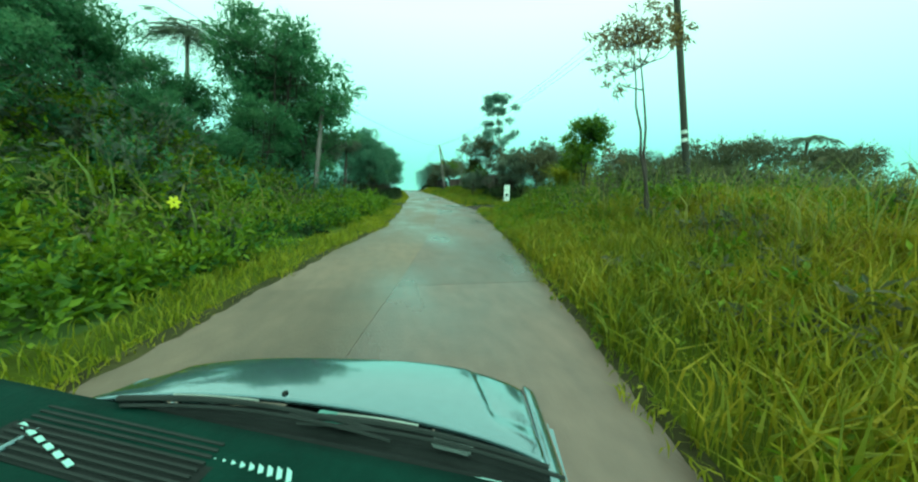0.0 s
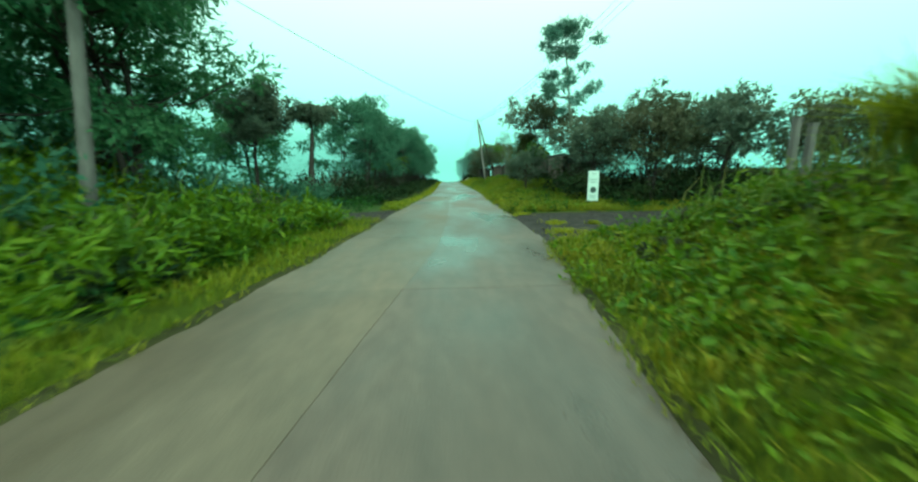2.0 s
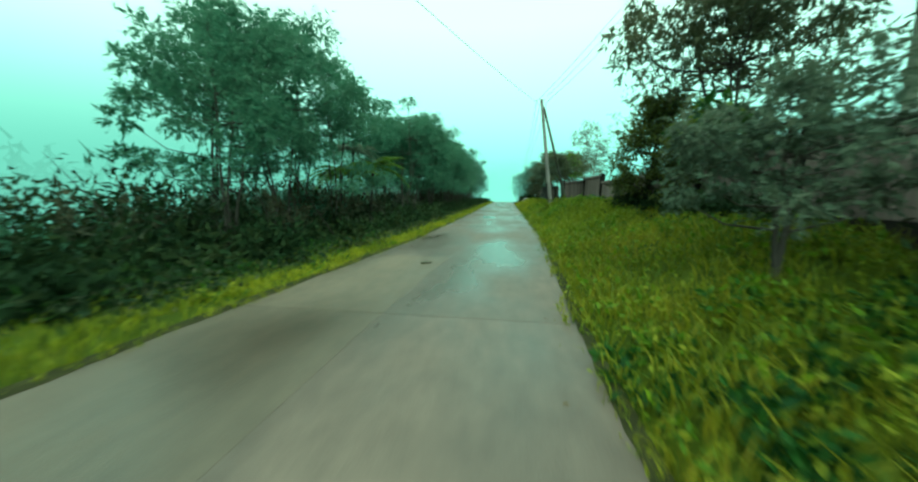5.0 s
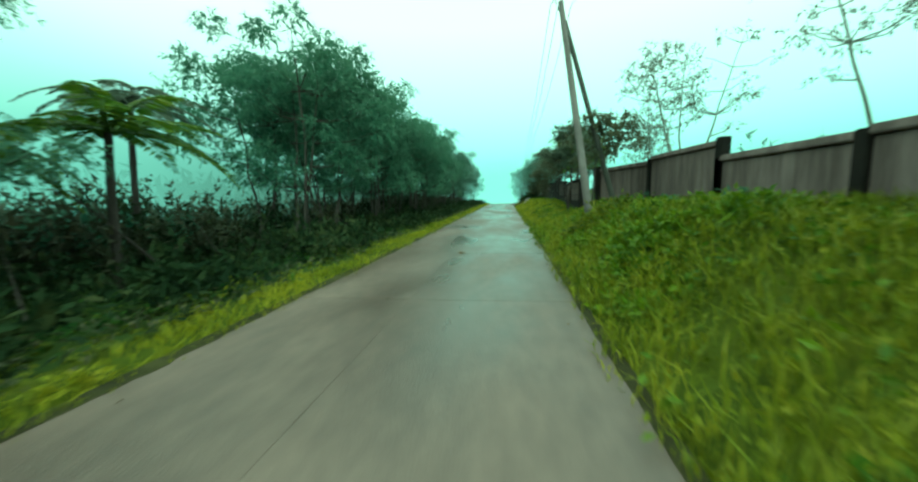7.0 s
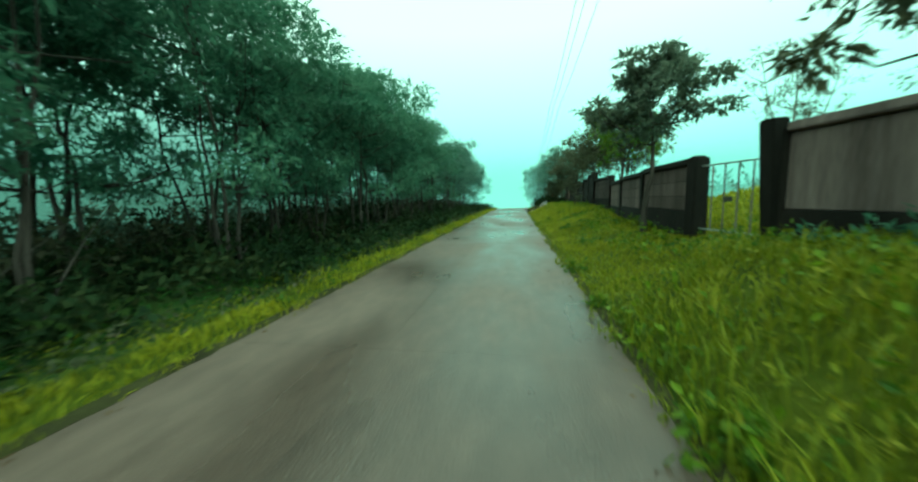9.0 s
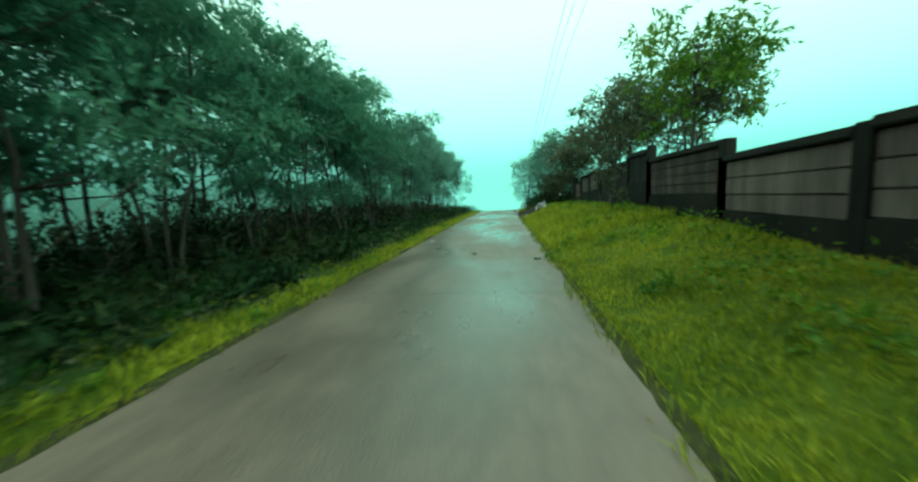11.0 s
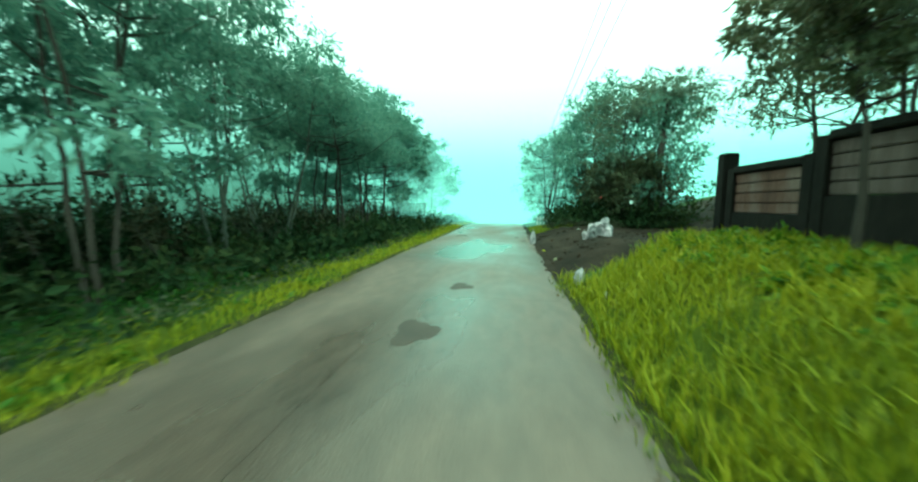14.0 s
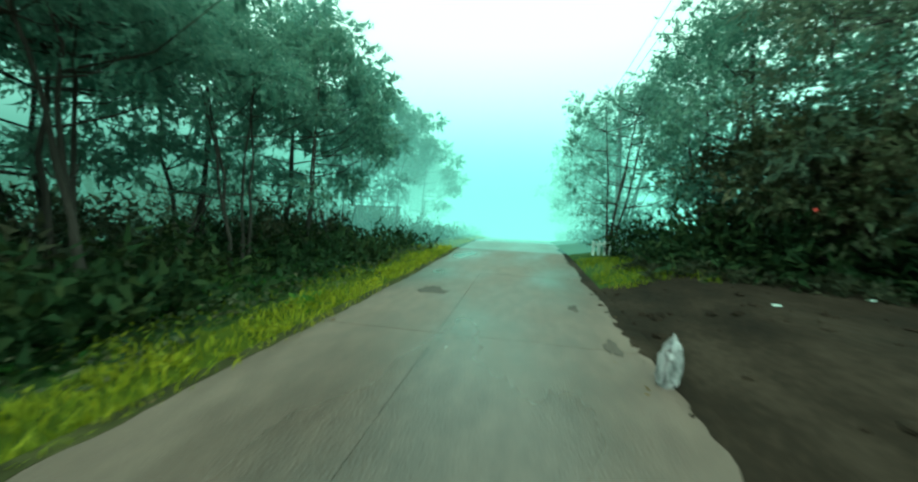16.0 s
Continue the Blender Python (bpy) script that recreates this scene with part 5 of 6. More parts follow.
a = tufted(scatter(6000, (-3, 5.4), (-3, 62), right_verge, g), g, keep=0.5)
weeds("bank_weeds", "leafy green weeds among the bank grass", a, mound(a, 0.15, 0.5, 1.9), 0.11, M["weed"], g, 8)
a = tufted(scatter(1600, (2.6, 5.4), (62, 97), right_verge, g), g, keep=0.5)
weeds("bank_weeds", "leafy green weeds among the yellow grass", a, mound(a, 0.08, 0.4, 1.9), 0.1, M["weed"], g, 7)
a = scatter(150, (-1.5, 5.2), (-2, 61), right_verge, g)
bushes("bank_bushes", "leafy clumps standing out of the bank grass", a, 0.22, 0.55, 1.1, 20, 9, 0.11, M["weed"], g, 0.6)
a = scatter(90, (-2.5, 5.2), (-2, 97), right_verge, g)
bushes("bank_bushes", "yellow green clumps standing out of the bank grass", a, 0.2, 0.5, 1.2, 20, 9, 0.11, M["leaf_bright"], g, 0.7)
spot = np.array([4.6, 18.4, float(land(4.6, 18.4))]) + g.normal(0, 0.36, (1100, 3)) * np.array([1, 1, 0])
grass("plume_grass_clump", "big arching clump of coarse yellow grass on the bank", spot, 1.1, 2.1, 1.2, 0.045, M["grass"], g)
for tx, ty, tr in ((1.5, 25.7, 0.35), (2.7, 25.5, 0.16), (1.2, 24.0, 0.5), (1.9, 23.4, 0.4), (3.3, 23.3, 0.5), (2.6, 24.2, 0.2), (0.85, 22.6, 0.3), (1.0, 28.6, 0.4)):
    spot = np.stack([g.normal(tx, tr * 0.5, 420), g.normal(ty, tr * 0.5, 420)], 1)
    spot = np.concatenate([spot, land(spot[:, 0], spot[:, 1])[:, None]], 1)
    grass("grass_tuft", "yellow green grass tuft growing through dark gravel", spot, 0.05, 0.2, 1.0, 0.02, M["yellow_grass"], g)
a = scatter(14000, (4.8, 18), (28.9, 31.8), lambda x, y: y > 29.2 + 0.35 * np.sin(x * 1.7), g)
grass("lot_grass", "rough grass along the far side of the gravel lot", tufted(a, g), 0.08, 0.32, 0.8, 0.03, M["deep_grass"], g)
a = scatter(50, (5.6, 18), (29.9, 32.5), lambda x, y: x > 5.6, g)
bushes("bank_bushes", "dull green weeds below the thicket", a, 0.3, 0.7, 1.0, 18, 8, 0.14, M["cover"], g, 0.7)
a = scatter(2400, (4.6, 20), (-3, 22), right_verge, g)
weeds("bank_scrub", "brownish scrub covering the rise beyond the grass", a, mound(a, 0.3, 1.3, 0.7), 0.15, M["leaf_olive"], g, 7)
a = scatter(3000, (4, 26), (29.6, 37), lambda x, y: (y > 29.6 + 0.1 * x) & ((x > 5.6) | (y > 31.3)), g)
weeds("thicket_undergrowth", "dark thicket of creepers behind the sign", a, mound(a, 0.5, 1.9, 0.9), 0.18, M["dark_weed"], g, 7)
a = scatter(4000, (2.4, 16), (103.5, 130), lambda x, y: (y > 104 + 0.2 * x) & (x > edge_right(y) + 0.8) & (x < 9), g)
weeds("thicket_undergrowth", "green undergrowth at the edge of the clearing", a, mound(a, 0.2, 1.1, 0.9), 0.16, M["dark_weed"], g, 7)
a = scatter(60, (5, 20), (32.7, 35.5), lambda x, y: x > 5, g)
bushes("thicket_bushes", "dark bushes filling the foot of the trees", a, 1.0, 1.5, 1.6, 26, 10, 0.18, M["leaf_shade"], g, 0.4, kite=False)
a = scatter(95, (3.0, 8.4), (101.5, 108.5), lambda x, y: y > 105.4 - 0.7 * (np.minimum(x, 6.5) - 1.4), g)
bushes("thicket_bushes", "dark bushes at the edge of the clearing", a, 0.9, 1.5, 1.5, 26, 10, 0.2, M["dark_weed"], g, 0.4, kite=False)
a = scatter(90, (0.9, 5.2), (29.4, 37), lambda x, y: right_verge(x, y) & ((x < 3.6) | (y > 31.6)), g)
bushes("bank_bushes", "dull green weeds beside the gravel lot", a, 0.2, 0.5, 0.9, 18, 8, 0.12, M["cover"], g, 0.7)
a = scatter(90, (1.9, 4.8), (50.5, 57.6), right_verge, g)
bushes("bank_bushes", "leafy green creepers round the foot of the pole", a, 0.3, 0.6, 1.1, 22, 9, 0.13, M["weed"], g, 0.7)
a = scatter(60, (2.9, 5.0), (79, 93), right_verge, g)
bushes("wallside_bushes", "low dull green creepers spreading down from the wall", a, 0.3, 0.6, 0.7, 20, 9, 0.12, M["weed"], g, 0.7)
a = scatter(14, (1.9, 3.3), (54.6, 56.8), right_verge, g)
bushes("bank_bushes", "tall leafy weeds hiding the foot of the pole", a, 0.4, 0.65, 1.4, 24, 9, 0.13, M["verge_weed"], g, 0.7)
a = scatter(12, (4.6, 6.6), (9.4, 11.3), right_verge, g)
bushes("bank_bushes", "dark shrubs hiding the foot of the banded pole", a, 0.6, 0.95, 1.25, 24, 10, 0.13, M["leaf_yellow"], g, 0.6)
a = scatter(34, (3.7, 5.0), (79, 93), right_verge, g)
bushes("wallside_bushes", "leafy plants crowding the foot of the dark wall", a, 0.25, 0.55, 1.1, 22, 9, 0.15, M["leaf_bright"], g, 0.6)
a = scatter(260, (-6, -3.4), (36, 124), left_verge(0.15, 0.9), g)
bushes("verge_clumps", "ragged yellow green leaf clumps along the road edge", a, 0.1, 0.28, 1.0, 9, 6, 0.1, M["leaf_bright"], g, 0.6)
a = scatter(300, (-6, -3.4), (36, 124), left_verge(0.1, 0.9), g)
bushes("verge_clumps", "yellowed leaf clumps along the road edge", a, 0.1, 0.24, 0.9, 9, 6, 0.1, M["yellow_grass"], g, 0.6)
# far plants with haze put into the leaf colour
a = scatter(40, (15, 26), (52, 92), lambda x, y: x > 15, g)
bushes("far_woods", "pale trees beyond the walled yard, haze in their colour", a, 1.6, 2.8, 1.5, 18, 9, 0.5, M["leaf_far_haze"], g, 0.4, kite=False)
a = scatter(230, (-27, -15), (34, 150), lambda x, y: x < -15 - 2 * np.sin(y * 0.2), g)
bushes("far_woods", "pale scrub woods beyond the tree row, haze in their colour", a, 1.8, 3.2, 1.6, 18, 9, 0.6, M["leaf_far_haze"], g, 0.4, kite=False)
a = scatter(2000, (-60, -12), (36, 130), lambda x, y: x < -12, g)
weeds("field_scrub", "pale grassy field beyond the tree row", a, mound(a, 0.2, 0.7, 0.3), 0.4, M["leaf_grey"], g, 3)
a = scatter(7000, (1.4, 3.2), (101.5, 109), lambda x, y: (y > 104.1 - 0.75 * (x - 1.4) + 0.3 * np.sin(x * 3)) & (y < 108.6 - 0.75 * (x - 1.4)), g)
grass("clearing_grass", "fresh green grass at the foot of the thicket", tufted(a, g, keep=0.7), 0.04, 0.2, 0.9, 0.02, M["grass"], g)
a = scatter(80, (2.2, 6.4), (100.5, 106), lambda x, y: (y > 104.6 - 0.75 * (x - 1.4)) & (y < 106.4 - 0.75 * (x - 1.4)), g)
bushes("thicket_bushes", "low dull weeds where mud meets the thicket", a, 0.2, 0.5, 0.9, 18, 8, 0.12, M["leaf_shade"], g, 0.7)
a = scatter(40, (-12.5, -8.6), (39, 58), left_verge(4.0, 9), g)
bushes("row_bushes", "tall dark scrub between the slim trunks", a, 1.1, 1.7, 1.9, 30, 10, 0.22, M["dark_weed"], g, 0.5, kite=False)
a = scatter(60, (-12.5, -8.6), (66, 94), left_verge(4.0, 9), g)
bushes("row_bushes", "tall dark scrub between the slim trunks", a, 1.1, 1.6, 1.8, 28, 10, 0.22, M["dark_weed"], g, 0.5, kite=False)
a = scatter(26, (3.2, 6.4), (9.2, 14.5), up_bank(1.6), g)
bushes("bank_bushes", "yellow green shrubs standing along the top of the bank", a, 0.45, 0.85, 1.15, 24, 10, 0.14, M["fern"], g, 0.6)
a = scatter(12, (2.2, 3.7), (8.0, 9.8), up_bank(0.8), g)
bushes("bank_bushes", "dark broad-leaved shrubs between the sapling and the pole", a, 0.5, 0.8, 1.4, 26, 10, 0.17, M["weed"], g, 0.6)
# darker clumps imitate shaded gaps in the bank's creepers
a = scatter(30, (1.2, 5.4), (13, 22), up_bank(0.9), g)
bushes("bank_vines", "dark leaf clumps painting shaded gaps on the bank", a, 0.3, 0.6, 0.9, 22, 9, 0.12, M["leaf_shade"], g, 0.7)
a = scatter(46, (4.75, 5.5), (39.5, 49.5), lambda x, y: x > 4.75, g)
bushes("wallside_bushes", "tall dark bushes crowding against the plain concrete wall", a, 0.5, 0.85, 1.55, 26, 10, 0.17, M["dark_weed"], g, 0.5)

# bare and broken stems in the shade of the row
lines = []
for k in range(90):
    x, y = g.uniform(-9.5, -6.2), g.uniform(40, 124)
    z = float(land(x, y))
    d = np.array([g.normal(0, 0.55), g.normal(0, 0.55), 1.0])
    h = g.uniform(1.2, 3.2)
    t = np.linspace(0, 1, 5)
    bow = g.normal(0, 0.12, (1, 3)) * (t * (1 - t))[:, None] * 4
    lines.append((np.array([x, y, z - 0.1]) + d * (t * h)[:, None] + bow, g.uniform(0.012, 0.035) * (1 - 0.8 * t)))
tagged(mesh_ob("bare_stems", *tubes(lines, 5), M["bark"], smooth=True), "bare leaning stems in the shade of the tree row", "stems", kind="stuff")


# ---- wall, gate ----
def wall_x(y):
    return float(np.interp(y, [33, 55, 61, 63.1, 65, 70, 76, 95], [5.6, 5.45, 5.2, 4.5, 4.1, 4.25, 5.0, 5.3]))


def wall_run(name, y0, y1, bays, label, courses, top=(2.75, 2.75), face="wall", deep=1.25):
    """Posts with panels between them along the wall's line, on a dark plinth."""
    ob = thing(name, Matrix(), label, "wall", kind="structure")
    ys = np.linspace(y0, y1, bays + 1)
    for k, y in enumerate(ys):
        x, z = wall_x(y), float(land(wall_x(y), y))
        h = float(np.interp(y, (y0, y1), top)) + 0.16
        part("post", boxed((0.24, 0.26, h - z + 0.4), pose(x, y, (h + z - 0.4) / 2), 0.02), M["wall_dark"], ob)
    for y, y2 in zip(ys[:-1], ys[1:]):
        x, x2 = wall_x(y), wall_x(y2)
        z = float(min(land(x, y), land(x2, y2)))
        t = float(np.interp((y + y2) / 2, (y0, y1), top))
        turn = math.degrees(math.atan2(-(x2 - x), y2 - y))
        length = math.hypot(x2 - x, y2 - y) - 0.22
        m = pose((x + x2) / 2, (y + y2) / 2, 0, 0, 0, turn)
        foot = t - deep
        part("plinth", boxed((0.2, length, foot - z + 0.35), m @ pose(0, 0, (foot + z - 0.35) / 2), 0.01), M["wall_dark"], ob)
        # added panel behind the planks, blocks light through their gaps
        part("core", boxed((0.07, length, deep - 0.01), m @ pose(0.0, 0, foot + deep / 2)), M["wall_dark"], ob)
        each = deep / courses
        for c in range(courses):
            part("panel", boxed((0.11 + 0.03 * (c % 2), length, each - 0.014), m @ pose(0.01 * (c % 2), 0, foot + each * (c + 0.5)), 0.016), M[face], ob)
        part("coping", boxed((0.26, length, 0.15), m @ pose(0, 0, t + 0.08, 0, 8, 0), 0.02), M["wall_plain"] if face == "wall_plain" else M["wall_dark"], ob)
    return ob


wall_run("wall_1", 37.0, 55.1, 5, "stained grey concrete boundary wall with plain panels and posts", 1, (2.6, 2.3), "wall_plain")
wall_run("wall_2", 55.1, 63.0, 2, "stained concrete boundary wall ending at a tall gate post", 1, (2.8, 2.5), "wall_plain")
wall_run("wall_3", 65.0, 76.0, 3, "weathered concrete wall of stacked panels beyond the gate", 3, (2.3, 2.1), "wall", 1.05)
wall_run("wall_4", 76.0, 80.3, 1, "raised bay of stacked concrete planks", 4, (2.5, 2.5), "wall_mid", 1.05)
wall_run("wall_5", 80.3, 87.0, 3, "blackened wall of stacked concrete planks", 4, (2.95, 2.4), "wall_black", 0.95)
wall_run("wall_6", 87.25, 92.0, 2, "weathered grey wall of stacked concrete planks", 4, (2.7, 2.5), "wall", 0.85)
wall_run("wall_7", 92.25, 94.4, 1, "last bay of rust-stained concrete planks", 4, (2.25, 2.2), "wall_rust", 0.85)
lines = []
for k in range(7):
    x, y = 4.75 + 0.12 * math.sin(k * 2.3), 81.6 + 0.72 * k
    t = np.linspace(0, 1, 6)
    lines.append((np.stack([x + 0.25 * math.sin(k * 1.9) * t, y + 0.3 * math.cos(k * 2.7) * t * t, float(land(x, y)) - 0.05 + (1.0 + 0.35 * math.sin(k * 5)) * t], 1), 0.014 * (1 - 0.6 * t)))
tagged(mesh_ob("bare_stems", *tubes(lines, 5), M["bark_pale"], smooth=True), "thin pale bare stems against the dark wall", "stems", kind="stuff")


gate = thing("metal_gate", pose(4.3, 64.05, 0.78, 0, 0, 12), "closed weathered steel gate of thin uprights between concrete posts", "gate")
for s in (-0.84, 0.84):
    part("stile", boxed((0.035, 0.035, 1.42), pose(0, s, 0.75), 0.006), M["steel"], gate)
for z in (0.06, 1.44):
    part("rail", boxed((0.03, 1.68, 0.035), pose(0.0, 0, z), 0.006), M["steel"], gate)
for s in (-0.5, -0.17, 0.17, 0.5):
    part("bar", boxed((0.022, 0.022, 1.36), pose(0, s, 0.75)), M["pole"], gate)
part("latch", boxed((0.09, 0.16, 0.1), pose(-0.03, 0.02, 0.72), 0.015), M["pole_wood"], gate)
tall = thing("gate_post", pose(4.5, 63.05, 0.7, 0, -4, 0), "tall dark concrete gate post with a leaning top", "post")
part("shaft", boxed((0.3, 0.3, 2.2), pose(0, 0, 1.05, 0, 0, 8), 0.03), M["wall_dark"], tall)
low = thing("gate_post", pose(4.12, 65.02, 0.6), "shorter blackened concrete gate post", "post")
part("shaft", boxed((0.34, 0.34, 1.85), pose(0, 0, 0.9, 0, 0, 8), 0.03), M["wall_dark"], low)
end = thing("end_post", pose(5.3, 94.75, 0.6), "blackened post at the end of the wall", "post")
part("shaft", boxed((0.32, 0.32, 2.2), pose(0, 0, 1.05), 0.03), M["wall_dark"], end)


# ---- poles and wires ----
def pole(name, x, y, top, r0, r1, mat, label, arms=(), z=None):
    z = float(land(x, y)) - 0.1 if z is None else z
    ob = thing(name, pose(x, y, z), label, "utility pole")
    t = np.linspace(0, 1, 8)
    tip = np.array(top) - np.array([x, y, z])
    v, q = tubes([(tip * t[:, None], r0 + (r1 - r0) * t)], 12)
    mesh_ob("shaft", v, q, mat, ob, smooth=True)
    for k in arms:
        c = tip * k
        part("crossarm", boxed((1.3, 0.09, 0.1), pose(*c), 0.01), M["pole_wood"], ob)
        for s in (-0.55, -0.2, 0.2, 0.55):
            bm = bmesh.new()
            bmesh.ops.create_cone(bm, cap_ends=True, segments=8, radius1=0.035, radius2=0.02, depth=0.12, matrix=pose(c[0] + s, c[1], c[2] + 0.11))
            part("insulator", bm, M["white"], ob)
    return ob


pole("utility_pole", -9.75, 22.0, (-8.9, 21.9, 6.85), 0.14, 0.10, M["pole"], "grey concrete utility pole standing in hillside undergrowth")
p2 = pole("leaning_pole", 6.05, 11.8, (4.25, 11.7, 9.8), 0.13, 0.10, M["pole_wood"], "dark leaning pole with white painted bands")
for k in (0.265, 0.3):
    bm = bmesh.new()
    bmesh.ops.create_cone(bm, cap_ends=False, segments=12, radius1=0.127, radius2=0.126, depth=0.13, matrix=pose(-1.8 * k, -0.1 * k, 8.1 * k, 0, -12.5, 0))
    part("band", bm, M["white"], p2, "white painted band")
pole("utility_pole", 2.72, 56.9, (1.97, 58.75, 8.2), 0.13, 0.09, M["pole"], "grey leaning utility pole beside the boundary wall")
pole("pole_strut", 4.1, 58.9, (2.2, 59.3, 7.8), 0.10, 0.08, M["pole_wood"], "dark wooden strut propping a leaning utility pole")
pole("utility_pole", 3.6, 112.0, (3.3, 112.0, 6.8), 0.12, 0.09, M["pole"], "slim hazy utility pole above the thicket")


def wire(pts, sag, label="thin black overhead cable"):
    line = []
    for (a, b) in zip(pts[:-1], pts[1:]):
        t = np.linspace(0, 1, 14)
        p = np.array(a) + (np.array(b) - np.array(a)) * t[:, None]
        p[:, 2] -= sag * 4 * t * (1 - t)
        line.append((p, t * 0 + 0.011))
    v, q = tubes(line, 4)
    return tagged(mesh_ob("overhead_cable", v, q, M["wire"]), label, "cable", "overhead cables")


for k, (dx, dz) in enumerate([(-0.1, 0), (0.35, 0.05), (-0.35, 0.1)]):
    wire([(5.3 + dx, 11.7, 9.3 + dz), (5.6 + dx, 36, 8.8 + dz), (1.97 + dx, 58.75, 8.0 + dz), (3.0 + dx, 86, 8.6 + dz), (3.3 + dx, 112, 6.6 + dz), (3.3 + dx, 150, 5.5 + dz)], 0.35)
wire([(-8.93, 21.9, 6.6), (1.97, 58.75, 7.8)], 0.5)
wire([(-8.93, 21.9, 6.6), (-20, -20, 9.0)], 0.4)

# ---- the sign and the hut ----
sign = thing("roadside_sign", pose(4.88, 30.85, 0), "tall white sign board with a dark emblem on posts", "sign")
part("board", boxed((0.52, 0.03, 1.42), pose(0, 0, 1.04), 0.006), M["white"], sign)
for s in (-0.2, 0.2):
    part("leg", boxed((0.05, 0.05, 1.1), pose(s, 0.045, 0.5)), M["pole_wood"], sign)
bm = bmesh.new()
bmesh.ops.create_circle(bm, cap_ends=True, segments=6, radius=0.16, matrix=pose(0, -0.0195, 0.86, 90, 0, 0))
part("emblem", bm, M["ink"], sign, "dark six-sided emblem")
for z, w in ((1.62, 0.2), (1.34, 0.36), (1.22, 0.30), (0.58, 0.34), (0.50, 0.28)):
    part("text_bar", boxed((w, 0.004, 0.035), pose(0, -0.019, z)), M["faded_ink"], sign)

hut = thing("hut", pose(7.4, 42.0, 0.9), "low shed with a pale sheet roof behind the wall", "shed")
part("wall", boxed((2.2, 6.0, 1.5), pose(0, 0, 0.75)), M["wall"], hut)
part("roof", boxed((3.0, 7.0, 0.06), pose(0, 0, 1.75, 0, 14, 0)), M["roof"], hut)


# ---- sacks and litter in the clearing ----
def sack(x, y, z, size, turn, tilt, seed, name="filled_sack", label="full white woven sack tied at the neck", group="heap of sacks", tall=1.0):
    g = np.random.default_rng(seed)
    bm = bmesh.new()
    bmesh.ops.create_icosphere(bm, subdivisions=4, radius=1)
    shift = Vector(g.uniform(-20, 20, 3))
    for v in bm.verts:
        p = v.co.copy()
        sq = Vector([math.copysign(abs(c) ** 0.6, c) for c in p])          # a filled, boxy pillow
        fold = noise.noise(p * 1.4 + shift) * 0.24 + abs(noise.noise(p * 2.6 + shift)) * 0.55 - abs(noise.noise(p * 5 + shift)) * 0.5 - abs(noise.noise(p * 9 + shift)) * 0.28 + 0.02
        fold -= 0.34 * max(0, 1 - abs(noise.noise(p * 2.6 - shift)) * 2.5) ** 3      # sharp creases
        k = 1 + fold
        neck = smooth((p.z - 0.55) / 0.4)
        k *= 1 - 0.8 * float(neck)
        zz = sq.z * (1 + 0.25 * float(neck)) + 0.12 * fold
        v.co = (sq.x * k * 0.21 * size, sq.y * k * 0.16 * size, (max(zz, -0.82) + 0.82) * 0.34 * size)
    ob = part(name, bm, M["bag"], None)
    ob.matrix_world = pose(x, y, z - 0.015, tilt, 0, turn) @ Matrix.Diagonal((0.68, 0.68, tall, 1) if tall > 1 else (1, 1, 1, 1))
    return tagged(ob, label, "sack", group)


g = np.random.default_rng(9)
for k in range(16):
    level = 0 if k < 9 else 1 if k < 14 else 2
    a = k * 2.4 + 0.5 * level
    r = math.sqrt(((k, k - 9, k - 14)[level] + 0.5) / (9, 8, 9)[level])
    x, y = 3.0 + 0.46 * r * math.cos(a), 97.4 + 0.40 * r * math.sin(a)
    sack(x, y, float(land(x, y)) + 0.17 * level - 0.02, g.uniform(0.46, 0.56), g.uniform(0, 360), g.uniform(-14, 14) if level == 0 else g.uniform(25, 70), 70 + k)
sack(1.10, 99.45, float(land(1.35, 99.45)) + 0.02, 0.74, 30, 4, 91, "standing_sack", "white plastic sack standing alone at the road edge", "", 1.1)
sack(1.5, 92.4, float(land(1.5, 92.4)) + 0.05, 0.5, 80, 15, 92, "litter_bag", "crumpled white plastic bag in verge grass", "")
sack(1.72, 91.2, float(land(1.72, 91.2)) + 0.03, 0.3, 10, 60, 93, "litter_bag", "small grey plastic bag in verge grass", "")


# ---- small things along the way ----
for x, h in ((9.2, 3.4), (9.75, 3.2)):
    ob = thing("concrete_post", pose(x, 25.6, float(land(x, 25.6))), "bare grey concrete post beside the gravel lot", "post", "posts beside the lot")
    part("shaft", boxed((0.2, 0.2, h), pose(0, 0, h / 2 - 0.1), 0.02), M["pole"], ob)
    part("cap", boxed((0.24, 0.24, 0.05), pose(0, 0, h - 0.09), 0.01), M["pole"], ob)
fence = thing("white_kerb_fence", pose(1.95, 108.2, float(land(1.95, 108.2)) + 0.12), "low white painted picket fence at the road edge", "fence")
for k in range(7):
    part("picket", boxed((0.09, 0.04, 0.5), pose(0.19 * k, 0.06 * k, 0.25), 0.01), M["roof"], fence)
part("rail", boxed((1.25, 0.04, 0.07), pose(0.57, 0.21, 0.38, 0, 0, 17)), M["roof"], fence)
rail = thing("thatch_fence", pose(-6.9, 110.8, float(land(-6.9, 110.8))), "rough rail hung with drooping dry fronds", "fence")
for x in (-0.9, 0.9):
    part("post", boxed((0.09, 0.09, 1.8), pose(x, 0, 0.8)), M["pole_wood"], rail)
